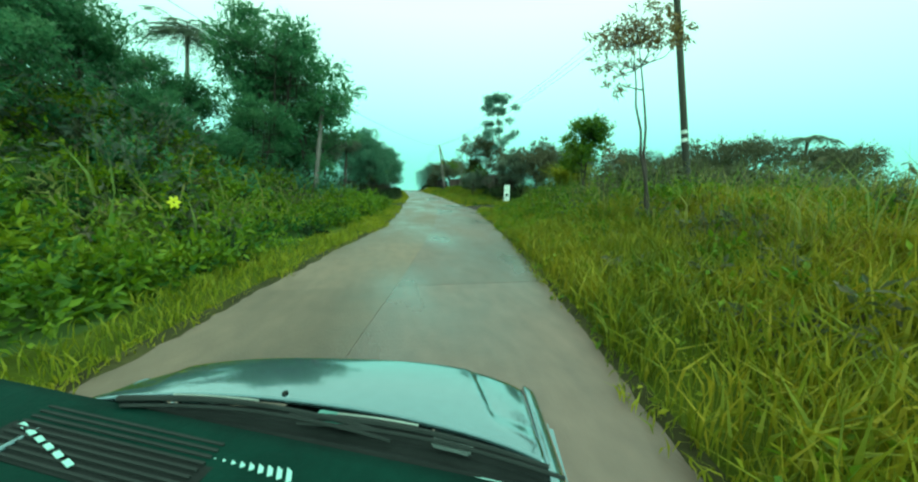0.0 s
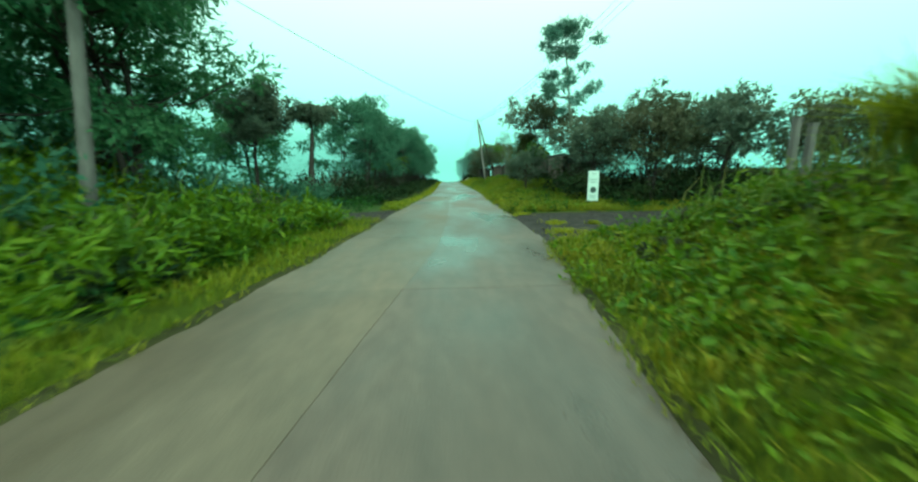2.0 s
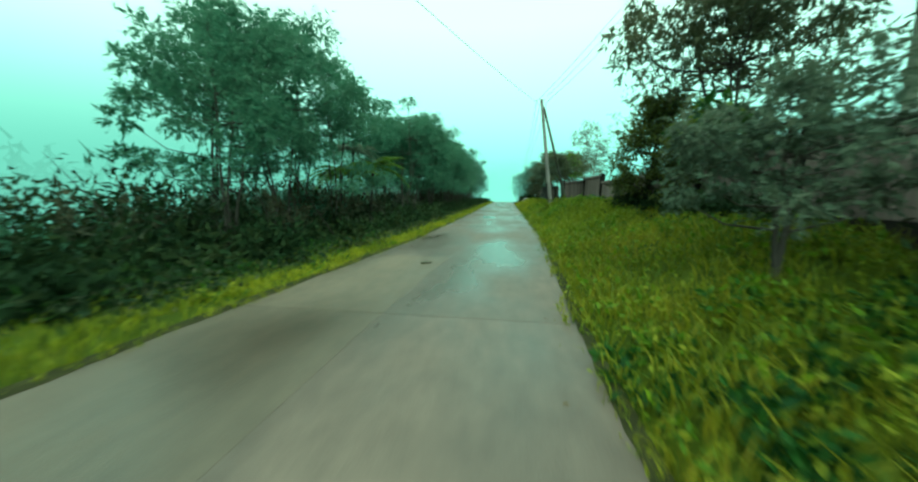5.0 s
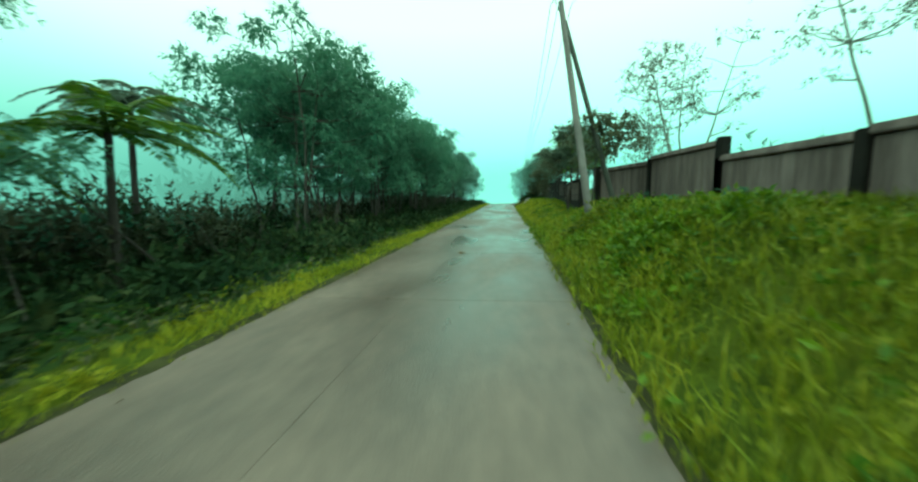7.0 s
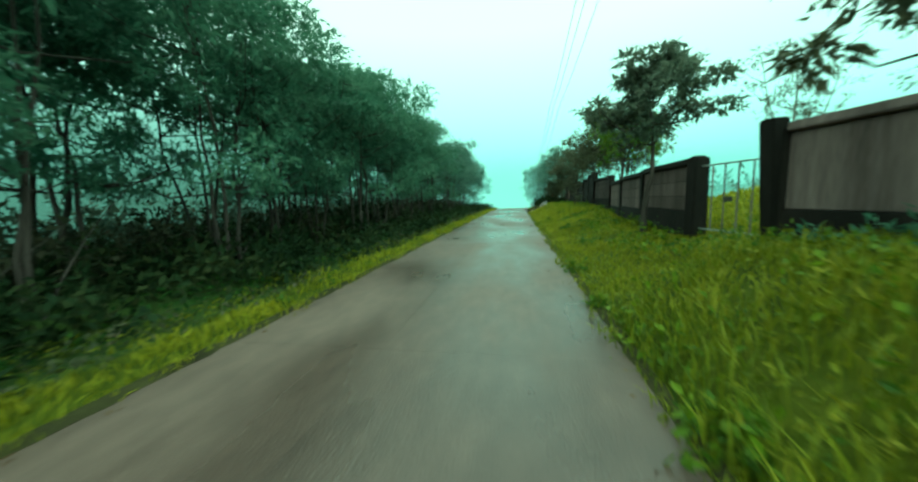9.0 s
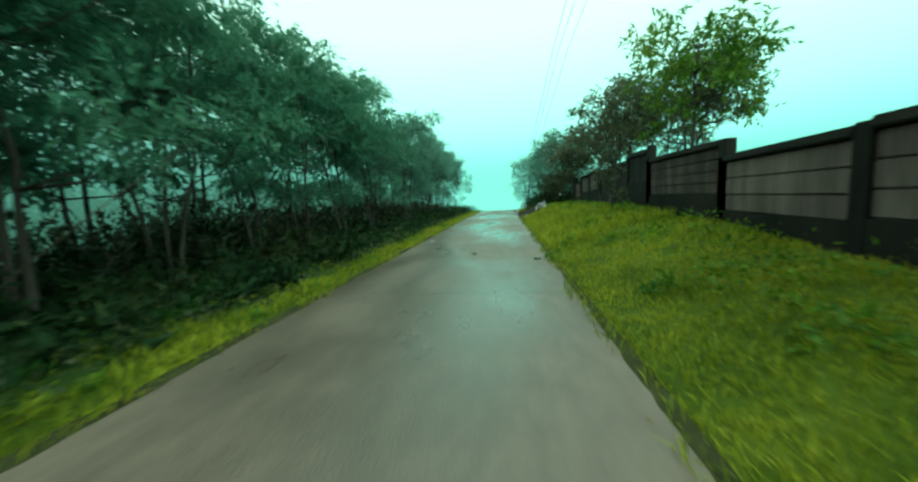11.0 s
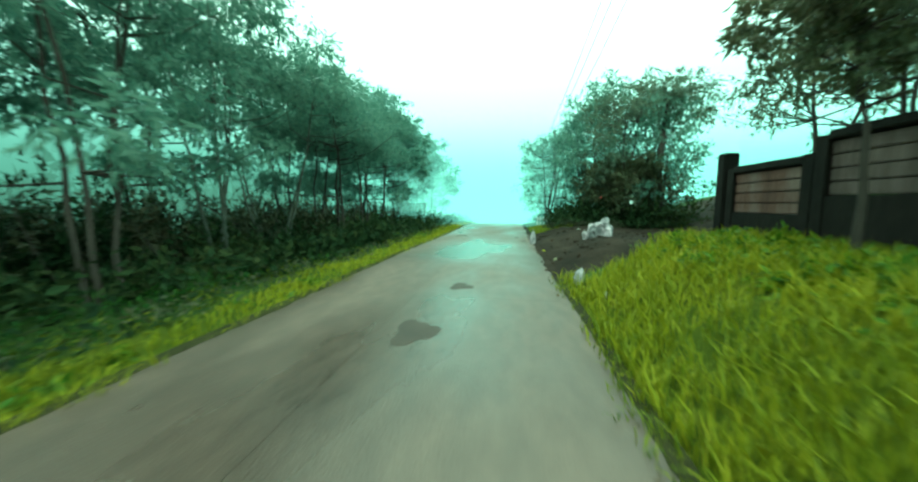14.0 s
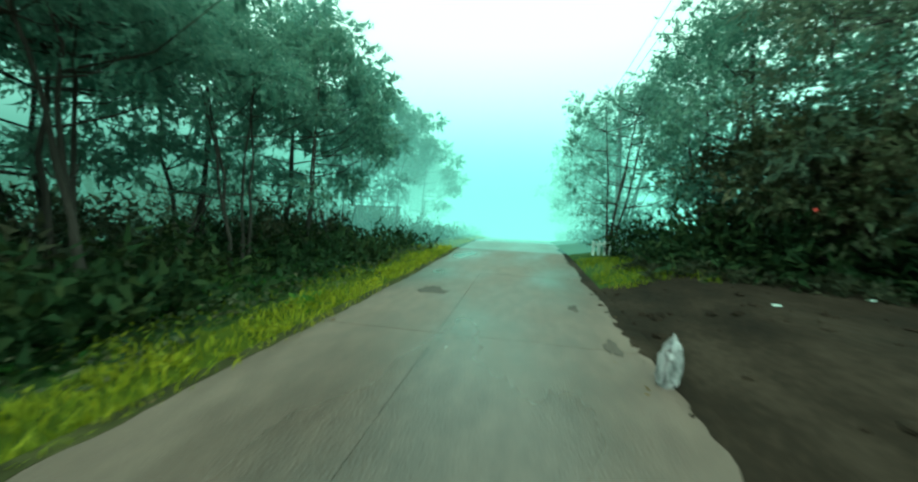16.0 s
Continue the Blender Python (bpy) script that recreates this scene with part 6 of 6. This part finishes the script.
part("rail", boxed((2.2, 0.06, 0.06), pose(0, 0, 1.62)), M["pole_wood"], rail)
for k in range(16):
    part("frond", boxed((0.06, 0.015, 0.5), pose(-1.0 + 0.133 * k, 0.035, 1.36, 4, 7 * math.sin(k * 2), 0)), M["leaf_grey"], rail)


def scrap(name, label, x, y, size, mat, seed, z=None, category="litter", turn=0, tilt=0):
    """A crumpled sheet with thickness lying on the ground."""
    g = np.random.default_rng(seed)
    n = 7
    u, v = np.meshgrid(np.linspace(-0.5, 0.5, n), np.linspace(-0.5, 0.5, n), indexing="ij")
    h = g.normal(0, 0.10, (n, n)) * size[0]
    u, v = u * np.sqrt(1 - 2 * v * v), v * np.sqrt(1 - 2 * u * u)          # rounded outline
    top = np.stack([u * size[0] + g.normal(0, 0.05, (n, n)) * size[0], v * size[1] + g.normal(0, 0.05, (n, n)) * size[1], np.abs(h) + 0.006], -1).reshape(-1, 3)
    I, J = np.meshgrid(np.arange(n - 1), np.arange(n - 1), indexing="ij")
    q = np.stack([I * n + J, (I + 1) * n + J, (I + 1) * n + J + 1, I * n + J + 1], -1).reshape(-1, 4)
    bot = top * np.array([0.97, 0.97, 1]) - np.array([0, 0, 0.005])
    ob = mesh_ob(name, np.concatenate([top, bot]), np.concatenate([q, q[:, ::-1] + n * n]), mat)
    zz = max(float(land(x, y)), float(road_z(y)) if edge_left(y) < x < edge_right(y) else -9) if z is None else z
    ob.matrix_world = pose(x, y, zz + 0.004, tilt, 0, turn)
    return tagged(ob, label, category)


scrap("paper_litter", "torn white paper lying on the road", -2.86, 80.95, (0.18, 0.12), M["white"], 1, turn=20)
scrap("paper_litter", "scrap of white paper at the road edge", -2.73, 86.3, (0.12, 0.1), M["white"], 2, turn=50)
scrap("paper_litter", "scrap of white paper in the verge", -3.45, 85.5, (0.16, 0.12), M["white"], 3)
scrap("paper_litter", "white scrap on the muddy clearing", 3.2, 101.4, (0.13, 0.08), M["white"], 4)
scrap("paper_litter", "white scrap beside the heap of sacks", 4.7, 101.9, (0.12, 0.08), M["white"], 5)
scrap("fallen_leaf", "bright yellow fallen leaf at the road edge", 1.32, 97.6, (0.2, 0.13), M["petal_yellow"], 6, category="leaf")
scrap("fallen_leaf", "dark fallen leaf on the concrete", -1.23, 55.2, (0.22, 0.08), M["leaf_dry"], 7, category="leaf")
scrap("fallen_leaf", "dark fallen leaf on the concrete", -0.85, 77.45, (0.16, 0.1), M["fringe"], 8, category="leaf")
scrap("fallen_leaf", "dark clump of leaves on the concrete", 0.85, 76.35, (0.17, 0.12), M["fringe"], 9, category="leaf")
scrap("fallen_leaf", "dark clod lying at the road edge", 1.1, 80.15, (0.14, 0.09), M["fringe"], 10, category="leaf")
scrap("fallen_branch", "broken dark twig lying across the concrete", -2.1, 40.7, (0.26, 0.06), M["fringe"], 11, category="branch", turn=25)
scrap("hanging_sheet", "pale torn sheet caught in a shrub", 5.1, 100.75, (0.17, 0.15), M["roof"], 12, z=1.62, turn=20, tilt=75)
frond_ob = thing("dry_frond", pose(1.48, 95.3, float(land(1.5, 95.5)) + 0.03, 0, 0, 15), "dry straw-coloured palm frond lying on mud", "leaf")
rib, (fv, fq) = frond(np.zeros(3), 1.2, 0.42, 0.03, 0.0, np.random.default_rng(4), 16, 0.12, 0.02)
fv[:, 2] = np.maximum(fv[:, 2] * 0.3, 0.0)
mesh_ob("leaflets", fv, fq, M["straw"], frond_ob)
mesh_ob("rib", *tubes([rib], 5), M["straw"], frond_ob)


def bloom(x, y, z, size, mat, label):
    ob = thing("flower", pose(x, y, z), label, "flower")
    for k in range(6):
        a = k * math.pi / 3
        bm = bmesh.new()
        bmesh.ops.create_icosphere(bm, subdivisions=1, radius=1, matrix=pose(math.cos(a) * size * 0.6, 0, math.sin(a) * size * 0.6, 0, -math.degrees(a), 0) @ Matrix.Diagonal((size * 0.55, size * 0.12, size * 0.32, 1)))
        part("petal", bm, mat, ob)
    g = np.array([[0, 0.02, 0], [0.05, 0.2, -0.4], [0.02, 0.35, -1.0]])
    mesh_ob("stem", *tubes([(g, [0.006, 0.007, 0.008])], 5), M["dark_weed"], ob)


bloom(-8.85, 7.1, 1.28, 0.11, M["petal_yellow"], "yellow flower among hillside ferns")
bloom(4.4, 102.7, 1.85, 0.035, M["petal_red"], "small red flower in the dark thicket")

# dark stains of old repairs set flush on the slabs, and cracks
def stain(x, y, rx, ry, seed, label, mat):
    g = np.random.default_rng(seed)
    a = np.linspace(0, 2 * math.pi, 25)[:-1]
    r = 1 + 0.22 * np.sin(3 * a + seed) + 0.12 * g.normal(size=24)
    ring = np.stack([x + rx * r * np.cos(a), y + ry * r * np.sin(a), a * 0 + 0.006], 1)
    v = np.concatenate([ring, ring - np.array([0, 0, 0.02]), [[x, y, 0.007]]])
    f = [(i, (i + 1) % 24, 48) for i in range(24)] + [((i + 1) % 24, i, i + 24, (i + 1) % 24 + 24) for i in range(24)]
    return tagged(mesh_ob("road_patch", v, f, mat), label, "patch", kind="structure")


stain(-0.95, 89.55, 0.25, 0.40, 1, "dark broken patch in the concrete", M["patch"])
stain(-0.7, 92.0, 0.2, 0.24, 2, "dark broken patch in the concrete", M["patch"])
stain(-2.1, 102.5, 0.28, 0.3, 3, "dark broken patch in the concrete", M["patch"])
stain(0.8, 100.3, 0.09, 0.26, 4, "muddy puddled patch in the concrete", M["patch"])
stain(0.55, 102.0, 0.08, 0.2, 5, "muddy puddled patch in the concrete", M["patch"])


# ---- loose clods, stones and leaf litter ----
def lumps(name, label, at, low, high, mat, seed, category):
    """Small uneven lumps resting on the ground, many in one."""
    g = np.random.default_rng(seed)
    a = np.arange(6) * math.pi / 3
    unit_v = np.concatenate([[[0, 0, 1.0]], np.stack([np.cos(a), np.sin(a), 0.35 + 0 * a], 1), np.stack([np.cos(a), np.sin(a), -0.3 + 0 * a], 1)])
    k = np.arange(6)
    f = np.concatenate([np.stack([0 * k, 1 + k, 1 + (k + 1) % 6], 1), np.stack([1 + k, 7 + k, 7 + (k + 1) % 6], 1), np.stack([1 + k, 7 + (k + 1) % 6, 1 + (k + 1) % 6], 1)])
    n = len(at)
    r = (low + (high - low) * g.uniform(0, 1, n) ** 2.2)[:, None, None]
    v = unit_v[None] * g.uniform(0.7, 1.3, (n, 13, 1)) * r * g.uniform(0.6, 1.3, (n, 1, 3)) * np.array([1, 1, 0.7]) + at[:, None]
    q = (f[None] + (np.arange(n) * 13)[:, None, None]).reshape(-1, 3)
    return tagged(mesh_ob(name, v.reshape(-1, 3), q, mat), label, category, kind="stuff")


g = np.random.default_rng(17)
a = scatter(2600, (1.2, 12), (92.5, 107), lambda x, y: (x > edge_right(y) + 0.05) & (y > 92.9 + 0.9 * np.maximum(0, x - 3.5)) & (y < np.where(x < 5.2, 104.0 - 0.75 * (x - 1.4), 106)), g)
a = a[ripple(a[:, 0] * 2, a[:, 1] * 2) + g.normal(0, 0.2, len(a)) > 0.05]
lumps("mud_clods", "wet dark clods churned up over the clearing", a, 0.015, 0.09, M["mud"], 21, "mud")
a = scatter(420, (0.6, 1.6), (93, 108), lambda x, y: abs(x - edge_right(y)) < 0.16, g)
a[:, 2] = np.maximum(a[:, 2], 0.0)
lumps("mud_clods", "mud crumbs spilled over the road edge", a, 0.008, 0.045, M["mud"], 22, "mud")
a = scatter(1500, (0.4, 9), (22.4, 29.4), lambda x, y: x > edge_right(y) + 0.03, g)
lumps("loose_stones", "loose grey stones lying over the gravel lot", a, 0.006, 0.04, M["gravel"], 23, "stones")
a = scatter(700, (-9, -4.4), (27.8, 31.4), lambda x, y: x < edge_left(y) - 0.03, g)
lumps("loose_stones", "loose grey stones lying on the dirt driveway", a, 0.006, 0.04, M["gravel"], 24, "stones")
x, y = g.uniform(-4.6, 1.2, 2400), g.uniform(30, 112, 2400)
near = np.minimum(x - edge_left(y), edge_right(y) - x)
keep = (near > 0.0) & (near < 0.06 + 0.5 * g.uniform(0, 1, 2400) ** 3)
at = np.stack([x, y, road_z(y) + 0.008], 1)[keep]
v, q = leaves(at, np.stack([g.normal(size=len(at)), g.normal(size=len(at)), 0.12 * np.abs(g.normal(size=len(at)))], 1), g.uniform(0.04, 0.09, len(at)), g.uniform(0.02, 0.04, len(at)), g)
v[:, 2] = np.maximum(v[:, 2], road_z(v[:, 1]) + 0.004)
tagged(mesh_ob("leaf_litter", v, q, M["leaf_dry"]), "small browned leaves lying along the road edges", "leaf litter", kind="stuff")


# ---- the car at the start of the way ----
def sheet(fx, nu, nv, mat, name, parent, thick=0.02, label=""):
    """A curved panel from a function of (u, v), 0 to 1 each, with thickness."""
    u, v = np.meshgrid(np.linspace(0, 1, nu), np.linspace(0, 1, nv), indexing="ij")
    top = np.stack(fx(u, v), -1).reshape(-1, 3)
    bot = top - np.array([0, 0, thick])
    I, J = np.meshgrid(np.arange(nu - 1), np.arange(nv - 1), indexing="ij")
    q = np.stack([I * nv + J, (I + 1) * nv + J, (I + 1) * nv + J + 1, I * nv + J + 1], -1).reshape(-1, 4)
    n = nu * nv
    rim = [i * nv for i in range(nu)] + [(nu - 1) * nv + j for j in range(1, nv)] + [i * nv + nv - 1 for i in range(nu - 2, -1, -1)] + [j for j in range(nv - 2, 0, -1)]
    s = np.array([[a, b, b + n, a + n] for a, b in zip(rim, rim[1:] + rim[:1])])
    ob = mesh_ob(name, np.concatenate([top, bot]), np.concatenate([q, q[:, ::-1] + n, s[:, ::-1]]), mat, parent, smooth=False)
    ob.data.polygons.foreach_set("use_smooth", np.ones(len(ob.data.polygons), dtype=bool))
    return tagged(ob, label)


car = thing("car", pose(-4.92, 0.0, 0, 0, 0, -14) @ pose(-0.40, 0, 0), "silver blue pickup with wet bonnet and black wipers", "car")
MID, W = -0.09, 0.65


def rear(k):
    return 0.865 - 0.055 * k - 0.08 * k * k


def nose(k):
    return 1.225 + 0.045 * k - 0.13 * np.abs(k) ** 3


def bonnet(u, v):
    k = u * 2 - 1
    x = MID + k * W * (1 - 0.03 * v)
    y = rear(k) + 0.012 + v * (nose(k) + 0.10 * np.maximum(0, v - 0.8) / 0.2 - rear(k))
    crease = smooth((np.abs(x - MID) - 0.50 - 0.24 * (0.95 - y) * np.sign(k)) / 0.02)
    z = 1.043 + 0.006 * (1 - k * k) - 0.040 * v ** 2 - 0.22 * np.maximum(0, (v - 0.8) / 0.2) ** 2.2 - 0.007 * crease * smooth((v - 0.12) / 0.2) - 0.02 * np.abs(k) ** 8
    return x, y, z


sheet(bonnet, 121, 41, M["car"], "bonnet", car, 0.015, "silver blue bonnet reflecting sky and trees")
for s in (-1, 1):
    def wing(u, v, s=s):
        x = MID + s * (W * (1 - 0.03 * v) + 0.006 + 0.10 * u)
        y = 0.60 + v * (nose(s) + 0.06 - 0.60) - 0.03 * u * v
        z = 1.020 - 0.040 * v ** 2 - 0.20 * np.maximum(0, (v - 0.85) / 0.15) ** 2 - 0.26 * u ** 2.6
        return x, y, z
    sheet(wing, 15, 31, M["car"], "fender", car, 0.02)
    part("side_panel", boxed((0.05, 1.7, 0.42), pose(MID + s * 0.75, 0.4, 0.56), 0.02), M["car"], car)
    part("headlight", boxed((0.3, 0.1, 0.17), pose(MID + s * 0.48, 1.16, 0.70), 0.03), M["glass_dark"], car)
    part("door", boxed((0.05, 1.05, 0.42), pose(MID + s * 0.75, -0.98, 0.58), 0.02), M["car"], car)
part("grille", boxed((0.62, 0.06, 0.17), pose(MID, 1.25, 0.68), 0.02), M["black"], car)
part("bumper", boxed((1.5, 0.2, 0.26), pose(MID, 1.24, 0.5), 0.05), M["black"], car)
part("chassis", boxed((1.3, 4.0, 0.16), pose(MID, -0.65, 0.42), 0.03), M["black"], car)


def screen_foot(x):
    return 0.738 - 0.165 * x


def cowl(u, v):
    k = u * 2 - 1
    x = MID + k * W
    return x, screen_foot(x) - 0.02 + v * (rear(k) + 0.004 - screen_foot(x) + 0.02), 1.022 + 0.004 * np.sin(v * 25) + 0 * u


sheet(cowl, 61, 15, M["black"], "cowl", car, 0.02, "black plastic cowl below the windscreen")


# sheet stands in for the dashboard's reflection at the windscreen foot
def dash(u, v):
    x = -1.25 + 2.0 * u
    return x, screen_foot(x) - 0.40 * (1 - v), 0.985 + 0.05 * v ** 1.5 + 0 * u


sheet(dash, 41, 13, M["dash"], "dashboard", car, 0.05, "dark green dashboard top coloured like its windscreen reflection")
# vent, strips, card and oval are made up in place of windscreen reflections
lean = pose(0, 0, 0, 7, 0, -9.4)
vent = part("defroster_vent", boxed((0.66, 0.17, 0.012), pose(-0.52, 0.705, 1.009) @ lean, 0.004), M["black"], car, "black grille standing for the reflected dashboard vent")
for k in range(9):
    part("slat", boxed((0.6, 0.006, 0.006), pose(-0.52, 0.705, 1.009) @ lean @ pose(0, -0.07 + 0.0175 * k, 0.0085)), M["rubber"], vent)
for k in range(6):
    part("sticker_strip", boxed((0.034, 0.012, 0.002), pose(-0.79 + 0.052 * k, 0.753 - 0.021 * k, 1.019, 0, 0, -24), 0), M["pale_reflection"], car, "pale strip standing for a reflection in the windscreen")
for k in range(9):
    part("sticker_strip", boxed((0.011, 0.05, 0.002), pose(-0.215 + 0.025 * k, 0.712 - 0.006 * k, 1.021, 4, 0, 24), 0), M["pale_reflection"], car, "pale strip standing for a reflection in the windscreen")
part("paper", boxed((0.24, 0.034, 0.002), pose(0.10, 0.700, 1.022, 4, 0, -10), 0), M["dull_teal"], car, "dull card standing for a reflection in the windscreen")
bm = bmesh.new()
bmesh.ops.create_cone(bm, cap_ends=True, segments=24, radius1=0.09, radius2=0.088, depth=0.003, matrix=pose(0.43, 0.648, 1.027, 5, 0, -10) @ Matrix.Diagonal((1, 0.3, 1, 1)))
part("disc_holder", bm, M["pale_reflection"], car, "pale oval standing for a reflection in the windscreen")
for x0, x1, y0, y1 in ((-0.62, 0.16, -0.012, -0.055), (-0.10, 0.56, -0.045, -0.03)):
    t = np.linspace(0, 1, 16)
    xs = x0 + (x1 - x0) * t
    pts = np.stack([xs, rear((xs - MID) / W) + y0 + (y1 - y0) * t, 1.046 + 0.012 * np.sin(t * 3)], 1)
    mesh_ob("wiper_arm", *tubes([(pts, 0.009 - 0.004 * t)], 6), M["rubber"], car)
    mesh_ob("wiper_blade", *tubes([(pts + np.array([0.03, -0.022, -0.006]), t * 0 + 0.005)], 5), M["rubber"], car)
    mesh_ob("wiper_spring", *tubes([(pts[3:9] + np.array([0.0, 0.010, 0.006]), t[3:9] * 0 + 0.003)], 5), M["steel"], car)
part("wiper_pivot", boxed((0.13, 0.035, 0.02), pose(0.03, 0.825, 1.040, 0, 0, -8), 0.006), M["dull_teal"], car)
part("wiper_pivot", boxed((0.10, 0.03, 0.02), pose(0.34, 0.755, 1.040, 0, 0, -14), 0.006), M["glass_dark"], car)
bm = bmesh.new()
bmesh.ops.create_icosphere(bm, subdivisions=2, radius=0.009, matrix=pose(-0.164, 0.907, 1.051) @ Matrix.Diagonal((1, 1.2, 0.7, 1)))
part("washer_nozzle", bm, M["black"], car)
for sx in (MID - 0.64, MID + 0.64):
    for sy in (0.75, -2.0):
        w = new("wheel")
        w.parent, w.location = car, (sx, sy, 0.35)
        bm = bmesh.new()
        bmesh.ops.create_cone(bm, cap_ends=True, segments=28, radius1=0.345, radius2=0.345, depth=0.22, matrix=pose(0, 0, 0, 0, 90, 0))
        bmesh.ops.bevel(bm, geom=[e for e in bm.edges if e.calc_face_angle(0) > 0.8], offset=0.04, segments=2, affect="EDGES")
        part("tyre", bm, M["rubber"], w)
        bm = bmesh.new()
        bmesh.ops.create_cone(bm, cap_ends=True, segments=20, radius1=0.2, radius2=0.2, depth=0.235, matrix=pose(0, 0, 0, 0, 90, 0))
        part("rim", bm, M["steel"], w)
